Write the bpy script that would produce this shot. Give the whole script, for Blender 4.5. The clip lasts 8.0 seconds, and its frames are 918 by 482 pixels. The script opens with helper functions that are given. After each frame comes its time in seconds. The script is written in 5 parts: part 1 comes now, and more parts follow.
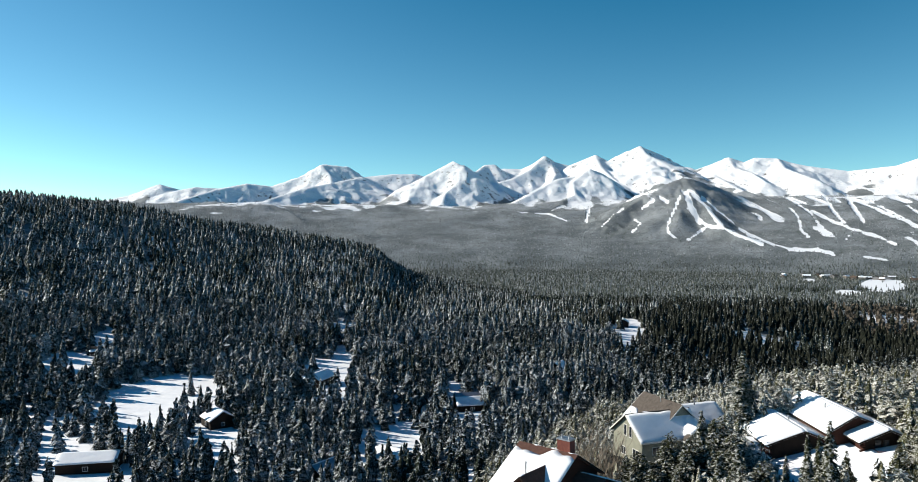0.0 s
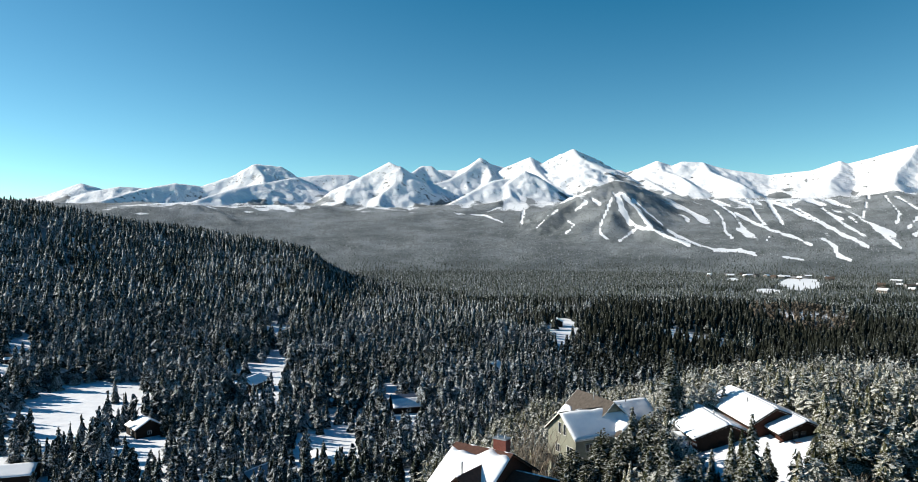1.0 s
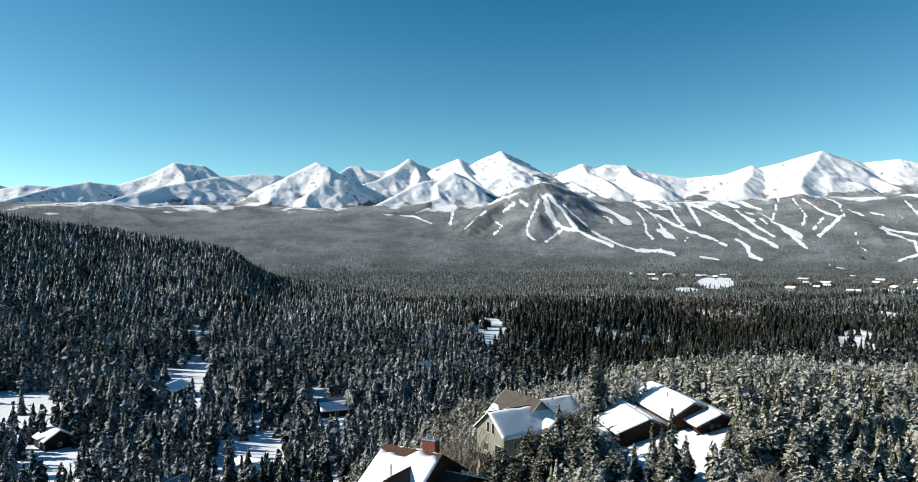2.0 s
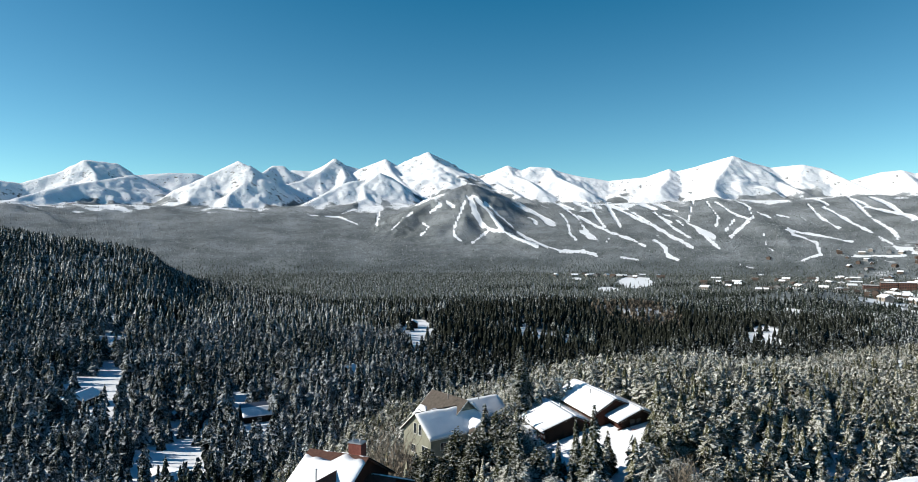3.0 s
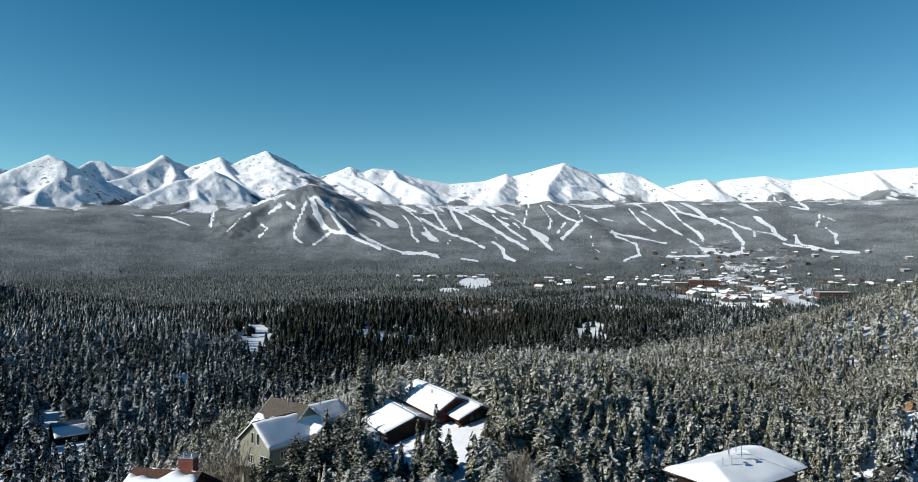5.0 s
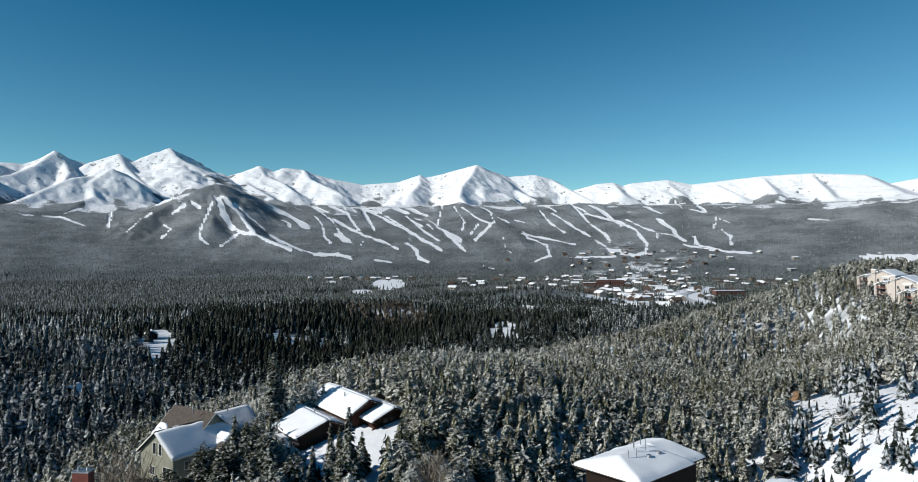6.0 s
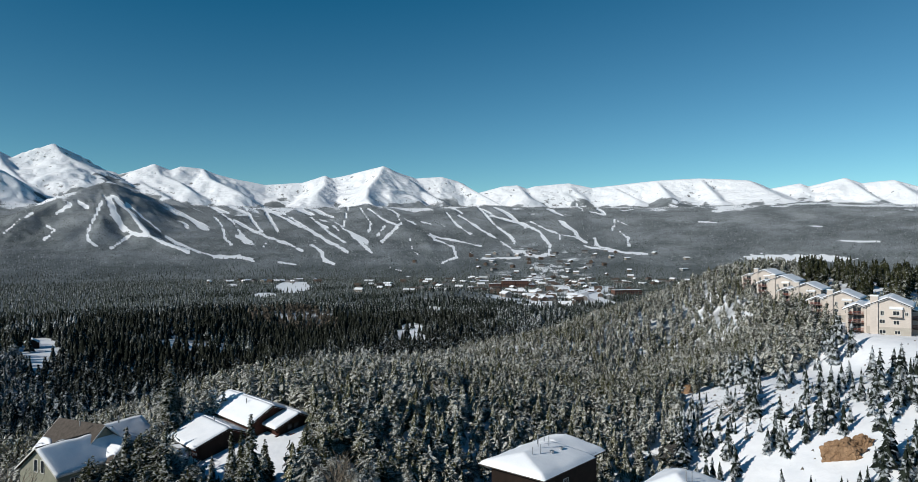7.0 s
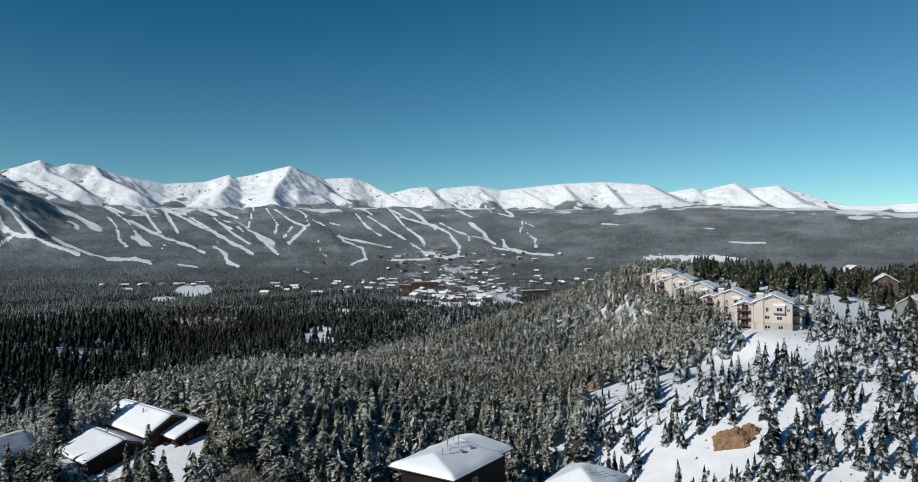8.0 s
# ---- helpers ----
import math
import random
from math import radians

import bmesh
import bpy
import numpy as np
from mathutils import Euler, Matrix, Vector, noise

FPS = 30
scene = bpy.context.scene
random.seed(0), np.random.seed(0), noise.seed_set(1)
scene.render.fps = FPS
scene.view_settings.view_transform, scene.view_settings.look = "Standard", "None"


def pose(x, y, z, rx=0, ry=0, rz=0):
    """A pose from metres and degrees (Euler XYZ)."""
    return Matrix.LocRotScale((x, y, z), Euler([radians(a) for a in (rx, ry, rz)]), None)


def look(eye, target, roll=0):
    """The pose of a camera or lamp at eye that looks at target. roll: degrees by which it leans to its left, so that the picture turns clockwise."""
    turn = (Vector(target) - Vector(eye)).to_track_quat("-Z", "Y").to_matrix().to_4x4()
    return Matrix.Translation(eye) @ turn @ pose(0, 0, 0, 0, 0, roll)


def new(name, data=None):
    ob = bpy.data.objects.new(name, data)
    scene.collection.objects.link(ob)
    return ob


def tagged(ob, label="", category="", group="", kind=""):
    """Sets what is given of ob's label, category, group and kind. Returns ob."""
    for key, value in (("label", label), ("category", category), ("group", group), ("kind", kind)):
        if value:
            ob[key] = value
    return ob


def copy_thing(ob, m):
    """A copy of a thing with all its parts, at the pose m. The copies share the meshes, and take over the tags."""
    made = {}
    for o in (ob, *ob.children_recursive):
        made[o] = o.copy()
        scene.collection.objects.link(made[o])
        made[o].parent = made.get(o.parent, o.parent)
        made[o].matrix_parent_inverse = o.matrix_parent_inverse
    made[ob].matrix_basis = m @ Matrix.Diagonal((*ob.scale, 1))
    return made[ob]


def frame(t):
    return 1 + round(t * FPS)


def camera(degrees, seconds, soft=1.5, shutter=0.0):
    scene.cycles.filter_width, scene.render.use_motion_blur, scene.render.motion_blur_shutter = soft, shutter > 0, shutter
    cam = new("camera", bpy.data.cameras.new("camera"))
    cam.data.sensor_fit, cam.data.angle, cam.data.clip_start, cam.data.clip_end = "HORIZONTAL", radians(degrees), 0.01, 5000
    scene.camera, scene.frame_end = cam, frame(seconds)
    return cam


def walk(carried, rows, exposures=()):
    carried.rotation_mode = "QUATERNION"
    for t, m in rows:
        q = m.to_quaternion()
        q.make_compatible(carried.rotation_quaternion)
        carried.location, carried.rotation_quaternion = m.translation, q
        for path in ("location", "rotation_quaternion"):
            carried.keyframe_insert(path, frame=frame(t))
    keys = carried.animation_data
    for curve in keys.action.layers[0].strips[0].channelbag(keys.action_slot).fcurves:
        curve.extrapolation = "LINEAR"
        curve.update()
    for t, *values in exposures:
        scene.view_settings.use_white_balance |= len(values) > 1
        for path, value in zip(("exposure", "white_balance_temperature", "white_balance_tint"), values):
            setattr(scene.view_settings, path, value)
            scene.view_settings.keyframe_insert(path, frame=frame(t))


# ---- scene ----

# ---------------------------------------------------------------- camera
EYE = 42.0
cam = camera(67.0, 8.0, 0.3)
ROWS = [  # seconds, yaw, pitch, roll
    (0.0, 0.0, -0.54, 0.0), (0.5, -2.52, -0.49, 0.0), (1.0, -5.25, -0.44, 0.01), (1.5, -8.18, -0.40, 0.03),
    (3.0, -17.17, -0.28, 0.04), (3.5, -20.35, -0.25, 0.04), (4.0, -23.54, -0.22, 0.03), (5.5, -33.59, -0.08, 0.0),
    (6.0, -37.24, -0.03, 0.0), (6.5, -41.07, 0.02, 0.02), (7.0, -44.92, 0.10, 0.04), (7.5, -48.67, 0.16, 0.06),
    (8.0, -52.36, 0.21, 0.07),
]
walk(cam, [(t, pose(0, 0, EYE, 90 + pitch, roll, yaw)) for t, yaw, pitch, roll in ROWS],
     ((0.0, 0.58, 6550, 10), (1.5, 0.56, 6550, 10), (4.0, 0.37, 6330, 10), (5.5, 0.1, 6200, 10), (6.5, -0.07, 6180, 10), (8.0, -0.32, 6180, 10)))

# ---------------------------------------------------------------- light
SUN_BEARING, SUN_HEIGHT = -76.0, 27.0      # degrees clockwise from +y, above the horizon
world = bpy.data.worlds.new("sky")
scene.world = world
world.use_nodes = True
sky = world.node_tree.nodes.new("ShaderNodeTexSky")
sky.sky_type = "NISHITA"
sky.sun_disc = False
sky.sun_elevation = radians(SUN_HEIGHT)
sky.sun_rotation = radians(SUN_BEARING)
sky.altitude = 3000
sky.air_density, sky.dust_density, sky.ozone_density = 1.0, 0.3, 2.5
background = world.node_tree.nodes["Background"]
background.inputs["Strength"].default_value = 0.073
tint = world.node_tree.nodes.new("ShaderNodeMix")
tint.data_type, tint.blend_type = "RGBA", "MULTIPLY"
tint.inputs[0].default_value, tint.inputs[7].default_value = 1.0, (0.9, 1.06, 0.82, 1)
deep = world.node_tree.nodes.new("ShaderNodeGamma")
deep.inputs["Gamma"].default_value = 1.22
world.node_tree.links.new(sky.outputs[0], deep.inputs[0])
clear = world.node_tree.nodes.new("ShaderNodeMix")      # thin dry air: a deep zenith over a pale horizon
clear.data_type, clear.blend_type, clear.clamp_result = "RGBA", "SUBTRACT", False
clear.inputs[0].default_value, clear.inputs[7].default_value = 1.0, (0.7, 0.3, 0.0, 1)
floor_zero = world.node_tree.nodes.new("ShaderNodeMix")
floor_zero.data_type, floor_zero.blend_type = "RGBA", "LIGHTEN"
floor_zero.inputs[0].default_value, floor_zero.inputs[7].default_value = 1.0, (0.02, 0.05, 0.1, 1)
world.node_tree.links.new(deep.outputs[0], clear.inputs[6])
world.node_tree.links.new(clear.outputs[2], floor_zero.inputs[6])
world.node_tree.links.new(floor_zero.outputs[2], tint.inputs[6])
world.node_tree.links.new(tint.outputs[2], background.inputs["Color"])
sun_data = bpy.data.lights.new("sun", "SUN")
sun_data.energy, sun_data.angle, sun_data.color = 5.0, radians(0.53), (1.0, 0.94, 0.83)
sun = new("sun", sun_data)
b, e = radians(SUN_BEARING), radians(SUN_HEIGHT)
sun.matrix_world = look((math.sin(b) * math.cos(e) * 500, math.cos(b) * math.cos(e) * 500, math.sin(e) * 500), (0, 0, 0))


# ---------------------------------------------------------------- materials
def material(name):
    m = bpy.data.materials.new(name)
    m.use_nodes = True
    return m, m.node_tree.nodes, m.node_tree.links, m.node_tree.nodes["Principled BSDF"]


def ramp(nodes, stops):
    n = nodes.new("ShaderNodeValToRGB")
    while len(n.color_ramp.elements) < len(stops):
        n.color_ramp.elements.new(0.5)
    for el, (p, c) in zip(n.color_ramp.elements, stops):
        el.position, el.color = p, (*c, 1) if len(c) == 3 else c
    return n


def tex_noise(nodes, links, scale, detail=4, coord="Object", rough=0.55):
    c = nodes.new("ShaderNodeTexCoord")
    n = nodes.new("ShaderNodeTexNoise")
    n.inputs["Scale"].default_value, n.inputs["Detail"].default_value, n.inputs["Roughness"].default_value = scale, detail, rough
    links.new(c.outputs[coord], n.inputs["Vector"])
    return n


def mix(nodes, links, fac, a, b, blend="MIX"):
    n = nodes.new("ShaderNodeMix")
    n.data_type, n.blend_type = "RGBA", blend
    for socket, v in ((n.inputs[0], fac), (n.inputs[6], a), (n.inputs[7], b)):
        if isinstance(v, (int, float)):
            socket.default_value = v
        elif isinstance(v, tuple):
            socket.default_value = (*v, 1)
        else:
            links.new(v, socket)
    return n.outputs[2]


def math_node(nodes, links, op, a, b=0.0, clamp=False):
    n = nodes.new("ShaderNodeMath")
    n.operation, n.use_clamp = op, clamp
    for socket, v in ((n.inputs[0], a), (n.inputs[1], b)):
        if isinstance(v, (int, float)):
            socket.default_value = v
        else:
            links.new(v, socket)
    return n.outputs[0]


def bump(nodes, links, bsdf, height, strength, distance):
    n = nodes.new("ShaderNodeBump")
    n.inputs["Strength"].default_value, n.inputs["Distance"].default_value = strength, distance
    links.new(height, n.inputs["Height"])
    links.new(n.outputs[0], bsdf.inputs["Normal"])


def surface(name, dark, light, scale, rough=0.8, bump_strength=0.3, bump_dist=0.02, metal=0.0, fine=6.0):
    """A surface whose colour wanders between two tones at two scales."""
    m, nodes, links, bsdf = material(name)
    big, small = tex_noise(nodes, links, scale), tex_noise(nodes, links, scale * fine, 3)
    f = math_node(nodes, links, "ADD", math_node(nodes, links, "MULTIPLY", big.outputs[0], 0.6), math_node(nodes, links, "MULTIPLY", small.outputs[0], 0.4))
    r = ramp(nodes, ((0.3, dark), (0.7, light)))
    links.new(f, r.inputs[0])
    links.new(r.outputs[0], bsdf.inputs["Base Color"])
    bsdf.inputs["Roughness"].default_value, bsdf.inputs["Metallic"].default_value = rough, metal
    bsdf.inputs["Specular IOR Level"].default_value = 0.5 if metal or rough < 0.65 else 0.2
    bump(nodes, links, bsdf, small.outputs[0], bump_strength, bump_dist)
    return m


def place_noise(nodes, links, scale, detail=4):
    """Noise over the place itself, in metres."""
    geo = nodes.new("ShaderNodeNewGeometry")
    n = nodes.new("ShaderNodeTexNoise")
    n.inputs["Scale"].default_value, n.inputs["Detail"].default_value = scale, detail
    links.new(geo.outputs["Position"], n.inputs["Vector"])
    return n


def make_foliage(name, dark, light, frost, start, grain=1.3):
    """Needles with hoar frost: on what faces up, in patches, more on some trees and, partly as painted haze, more on
    high ground.
    """
    m, nodes, links, bsdf = material(name)
    geo = nodes.new("ShaderNodeNewGeometry")
    obj = nodes.new("ShaderNodeObjectInfo")
    xyz, pos = nodes.new("ShaderNodeSeparateXYZ"), nodes.new("ShaderNodeSeparateXYZ")
    links.new(geo.outputs["True Normal"], xyz.inputs[0])
    links.new(geo.outputs["Position"], pos.inputs[0])
    n1, n2 = place_noise(nodes, links, grain, 3), place_noise(nodes, links, 0.035, 3)
    rnd = math_node(nodes, links, "FRACT", math_node(nodes, links, "ADD", geo.outputs["Random Per Island"], obj.outputs["Random"]))
    up = math_node(nodes, links, "ABSOLUTE", xyz.outputs[2])
    # the hollows lose frost, which stands in for their shade
    hollow = math_node(nodes, links, "MULTIPLY", math_node(nodes, links, "SUBTRACT", -20.0, pos.outputs[2]), 0.0035, True)
    hollow = math_node(nodes, links, "MINIMUM", hollow, 0.09)
    # the heights turn white: rime, with distance haze put into the colour
    rime_haze = math_node(nodes, links, "MULTIPLY", math_node(nodes, links, "SUBTRACT", pos.outputs[2], 60.0), 0.0003, True)
    rime_haze = math_node(nodes, links, "SUBTRACT", rime_haze, hollow)
    f = math_node(nodes, links, "ADD", n1.outputs[0], math_node(nodes, links, "MULTIPLY", up, 0.16))
    f = math_node(nodes, links, "ADD", f, math_node(nodes, links, "MULTIPLY", rnd, 0.1))
    f = math_node(nodes, links, "ADD", f, math_node(nodes, links, "MULTIPLY", n2.outputs[0], 0.3))
    f = math_node(nodes, links, "ADD", f, rime_haze)
    f = math_node(nodes, links, "MULTIPLY", math_node(nodes, links, "SUBTRACT", f, start), 5.0, True)
    green = mix(nodes, links, rnd, dark, light)
    links.new(mix(nodes, links, f, green, frost), bsdf.inputs["Base Color"])
    bsdf.inputs["Roughness"].default_value = 1.0
    bsdf.inputs["Specular IOR Level"].default_value = 0.0
    return m


def make_ground():
    m, nodes, links, bsdf = material("snowy_ground")
    cover = nodes.new("ShaderNodeAttribute")
    cover.attribute_name = "woods"
    rock = nodes.new("ShaderNodeAttribute")
    rock.attribute_name = "rock"
    n1, n2, n3 = tex_noise(nodes, links, 0.035, 8, rough=0.68), tex_noise(nodes, links, 0.25, 5), tex_noise(nodes, links, 0.006, 5)
    snow = ramp(nodes, ((0.3, (0.74, 0.76, 0.79)), (0.7, (0.87, 0.88, 0.9))))
    links.new(n2.outputs[0], snow.inputs[0])
    wood = ramp(nodes, ((0.36, (0.05, 0.06, 0.062)), (0.64, (0.2, 0.222, 0.23))))
    n5 = tex_noise(nodes, links, 0.16, 3, rough=0.6)
    links.new(math_node(nodes, links, "ADD", math_node(nodes, links, "MULTIPLY", n1.outputs[0], 0.35), math_node(nodes, links, "MULTIPLY", n5.outputs[0], 0.65)), wood.inputs[0])
    geo = nodes.new("ShaderNodeNewGeometry")
    pos = nodes.new("ShaderNodeSeparateXYZ")
    links.new(geo.outputs["Position"], pos.inputs[0])
    # wooded ground pales with height, rime and painted haze together
    rime_haze = math_node(nodes, links, "MULTIPLY", math_node(nodes, links, "SUBTRACT", pos.outputs[2], -75.0), 0.0036, True)
    rime_haze = math_node(nodes, links, "MULTIPLY", rime_haze, n3.outputs[0], True)
    stands = ramp(nodes, ((0.38, (0.62, 0.64, 0.64)), (0.62, (1.25, 1.25, 1.25))))
    links.new(n3.outputs[0], stands.inputs[0])
    wooded = mix(nodes, links, 1.0, mix(nodes, links, rime_haze, wood.outputs[0], (0.3, 0.315, 0.33)), stands.outputs[0], "MULTIPLY")
    scrub = nodes.new("ShaderNodeAttribute")
    scrub.attribute_name = "scrub"
    n4 = tex_noise(nodes, links, 1.1, 6, rough=0.7)
    sf = math_node(nodes, links, "ADD", scrub.outputs["Fac"], math_node(nodes, links, "MULTIPLY", math_node(nodes, links, "SUBTRACT", n4.outputs[0], 0.5), 2.2))
    sf = math_node(nodes, links, "MULTIPLY", math_node(nodes, links, "SUBTRACT", sf, 0.62), 4.0, True)
    stone = ramp(nodes, ((0.35, (0.07, 0.068, 0.07)), (0.65, (0.17, 0.163, 0.16))))
    links.new(n2.outputs[0], stone.inputs[0])
    # rock breaks through in patches
    rf = math_node(nodes, links, "ADD", rock.outputs["Fac"], math_node(nodes, links, "MULTIPLY", math_node(nodes, links, "SUBTRACT", n1.outputs[0], 0.5), 1.6))
    rf = math_node(nodes, links, "MULTIPLY", math_node(nodes, links, "SUBTRACT", rf, 0.45), 6.0, True)
    wf = math_node(nodes, links, "ADD", cover.outputs["Fac"], math_node(nodes, links, "MULTIPLY", math_node(nodes, links, "SUBTRACT", n1.outputs[0], 0.5), 0.9))
    wf = math_node(nodes, links, "MULTIPLY", math_node(nodes, links, "SUBTRACT", wf, 0.4), 5.0, True)
    c = mix(nodes, links, rf, snow.outputs[0], stone.outputs[0])
    c = mix(nodes, links, sf, c, (0.17, 0.15, 0.13))
    c = mix(nodes, links, wf, c, wooded)
    links.new(c, bsdf.inputs["Base Color"])
    bsdf.inputs["Roughness"].default_value = 0.75
    # fine wind-cut relief on the bare mountains, soft drifts below
    alpine = nodes.new("ShaderNodeAttribute")
    alpine.attribute_name = "alpine"
    n6 = tex_noise(nodes, links, 0.02, 9, rough=0.62)
    relief = math_node(nodes, links, "ADD", math_node(nodes, links, "MULTIPLY", n2.outputs[0], 0.24), math_node(nodes, links, "MULTIPLY", math_node(nodes, links, "MULTIPLY", n6.outputs[0], alpine.outputs["Fac"]), 9.0))
    bump(nodes, links, bsdf, relief, 1.0, 1.0)
    return m


GROUND = make_ground()
NEEDLES = make_foliage("frosted_needles", (0.008, 0.011, 0.009), (0.024, 0.031, 0.022), (0.5, 0.53, 0.56), 0.75, 3.0)
MID_NEEDLES = make_foliage("mid_frosted_needles", (0.012, 0.016, 0.013), (0.032, 0.04, 0.03), (0.5, 0.53, 0.56), 0.72, 1.1)
DARK_NEEDLES = make_foliage("dark_needles", (0.014, 0.017, 0.009), (0.045, 0.047, 0.022), (0.45, 0.46, 0.45), 0.84, 2.4)
# darker needle copy: the hollow's shade and thin frost in its colour
SHADED_NEEDLES = make_foliage("shaded_barely_frosted_needles", (0.009, 0.011, 0.009), (0.026, 0.029, 0.022), (0.42, 0.45, 0.47), 0.8, 1.5)
PALE_NEEDLES = make_foliage("pale_frosted_needles", (0.03, 0.032, 0.015), (0.08, 0.078, 0.038), (0.6, 0.6, 0.57), 0.735, 4.6)
# paler needle copy for far woods: haze and frost in its colour
HAZY_NEEDLES = make_foliage("hazy_frosted_needles", (0.035, 0.043, 0.036), (0.08, 0.09, 0.076), (0.45, 0.47, 0.49), 0.665, 0.45)
BARE_WOOD = surface("bare_aspen_wood", (0.07, 0.058, 0.045), (0.16, 0.135, 0.105), 0.6, 1.0)
BARK = surface("bark", (0.05, 0.035, 0.025), (0.12, 0.09, 0.07), 3.0)
SNOW = surface("roof_snow", (0.78, 0.8, 0.83), (0.88, 0.89, 0.91), 0.6, 0.6, 0.3, 0.05)

# ---------------------------------------------------------------- the lie of the land
# land-begin


def lattice(x, y, seed):
    h = np.sin(x * 127.1 + y * 311.7 + seed * 74.7) * 43758.5453
    return h - np.floor(h)


def noise2(x, y, seed=0):
    """Smooth value noise in 0..1."""
    x, y = np.asarray(x, float), np.asarray(y, float)
    ix, iy = np.floor(x), np.floor(y)
    fx, fy = x - ix, y - iy
    fx, fy = fx * fx * fx * (fx * (fx * 6 - 15) + 10), fy * fy * fy * (fy * (fy * 6 - 15) + 10)
    a, b = lattice(ix, iy, seed), lattice(ix + 1, iy, seed)
    c, d = lattice(ix, iy + 1, seed), lattice(ix + 1, iy + 1, seed)
    return (a * (1 - fx) + b * fx) * (1 - fy) + (c * (1 - fx) + d * fx) * fy


def fbm(x, y, octaves=4, seed=0):
    total, amp = 0, 0.5
    for k in range(octaves):
        total = total + amp * noise2(x * 2 ** k, y * 2 ** k, seed + k)
        amp *= 0.5
    return total / (1 - 0.5 ** octaves)


def ridged(x, y, octaves=4, seed=0):
    total, amp = 0, 0.5
    for k in range(octaves):
        total = total + amp * (1 - np.abs(2 * noise2(x * 2.1 ** k, y * 2.1 ** k, seed + k) - 1))
        amp *= 0.5
    return total / (1 - 0.5 ** octaves)


def plan(bearing, distance):
    return distance * math.sin(radians(bearing)), distance * math.cos(radians(bearing))


def to_line(x, y, a, b):
    """Distance from the stretch a-b, and how far along it, 0 to 1."""
    ax, ay = a
    dx, dy = b[0] - ax, b[1] - ay
    s = np.clip(((x - ax) * dx + (y - ay) * dy) / (dx * dx + dy * dy), 0, 1)
    return np.hypot(x - ax - s * dx, y - ay - s * dy), s


def knoll(x, y, bearing, distance, radius, sharp=2.0):
    cx, cy = plan(bearing, distance)
    return np.exp(-(np.hypot(x - cx, y - cy) / radius) ** sharp)


# ridges: the steepness of their sides, then points of the crest as bearing, distance, height over the eye
WEST_RIDGES = (
    (0.5, ((-27.6, 4875, 200), (-25.5, 4875, 247), (-23.3, 4875, 325), (-21.9, 4875, 292), (-19.0, 4875, 288))),
    (0.55, ((-24.4, 4652, 215), (-22.9, 4652, 259), (-20.8, 4652, 299), (-19.2, 4652, 293), (-17.0, 4652, 309))),
    (0.75, ((-22.9, 4094, 164), (-19.4, 4354, 267), (-17.0, 4466, 314), (-15.1, 4503, 302), (-12.5, 4540, 383), (-11.2, 4577, 455), (-9.1, 4614, 445), (-7.9, 4652, 386))),
    (0.5, ((-15.5, 3872, 186), (-12.7, 4132, 268), (-10.9, 4280, 305), (-8.0, 4503, 369))),
    (0.7, ((-11.2, 4577, 455), (-10.5, 4429, 370), (-10.4, 4265, 294))),
    (0.8, ((-8.0, 4652, 382), (-5.5, 4652, 405), (-3.6, 4652, 407), (-2.9, 4652, 392))),
)
HORN_RIDGES = (
    (0.62, ((-5.4, 3946, 186), (-4.0, 4094, 276), (-2.6, 4206, 362), (-0.5, 4280, 452))),
    (0.7, ((-0.5, 4280, 452), (0.4, 4206, 413), (0.0, 4057, 310), (-1.1, 3946, 241), (-1.4, 3819, 179))),
    (0.85, ((0.4, 4280, 428), (1.3, 4429, 398), (2.2, 4577, 462), (2.9, 4577, 463), (3.5, 4577, 428), (4.8, 4577, 386))),
    (0.8, ((2.2, 4577, 458), (1.4, 4392, 362), (0.7, 4206, 286))),
    (0.8, ((3.6, 4726, 450), (5.1, 4726, 446), (6.0, 4726, 478), (7.0, 4726, 534), (7.5, 4726, 498), (8.9, 4726, 469), (10.0, 4726, 409))),
    (0.6, ((7.0, 4726, 530), (5.8, 4540, 421), (4.3, 4392, 352), (2.5, 4280, 306))),
    (0.7, ((7.5, 4726, 498), (7.9, 4466, 387), (7.5, 4280, 306))),
    (0.75, ((4.6, 3500, 159), (6.5, 3686, 242), (8.0, 3797, 300), (9.6, 3872, 325), (10.7, 3909, 364), (11.7, 3946, 340), (12.7, 3983, 276), (13.3, 4020, 225))),
    (0.6, ((10.7, 3909, 364), (9.3, 3797, 290), (9.5, 3611, 206), (8.4, 3500, 162))),
)
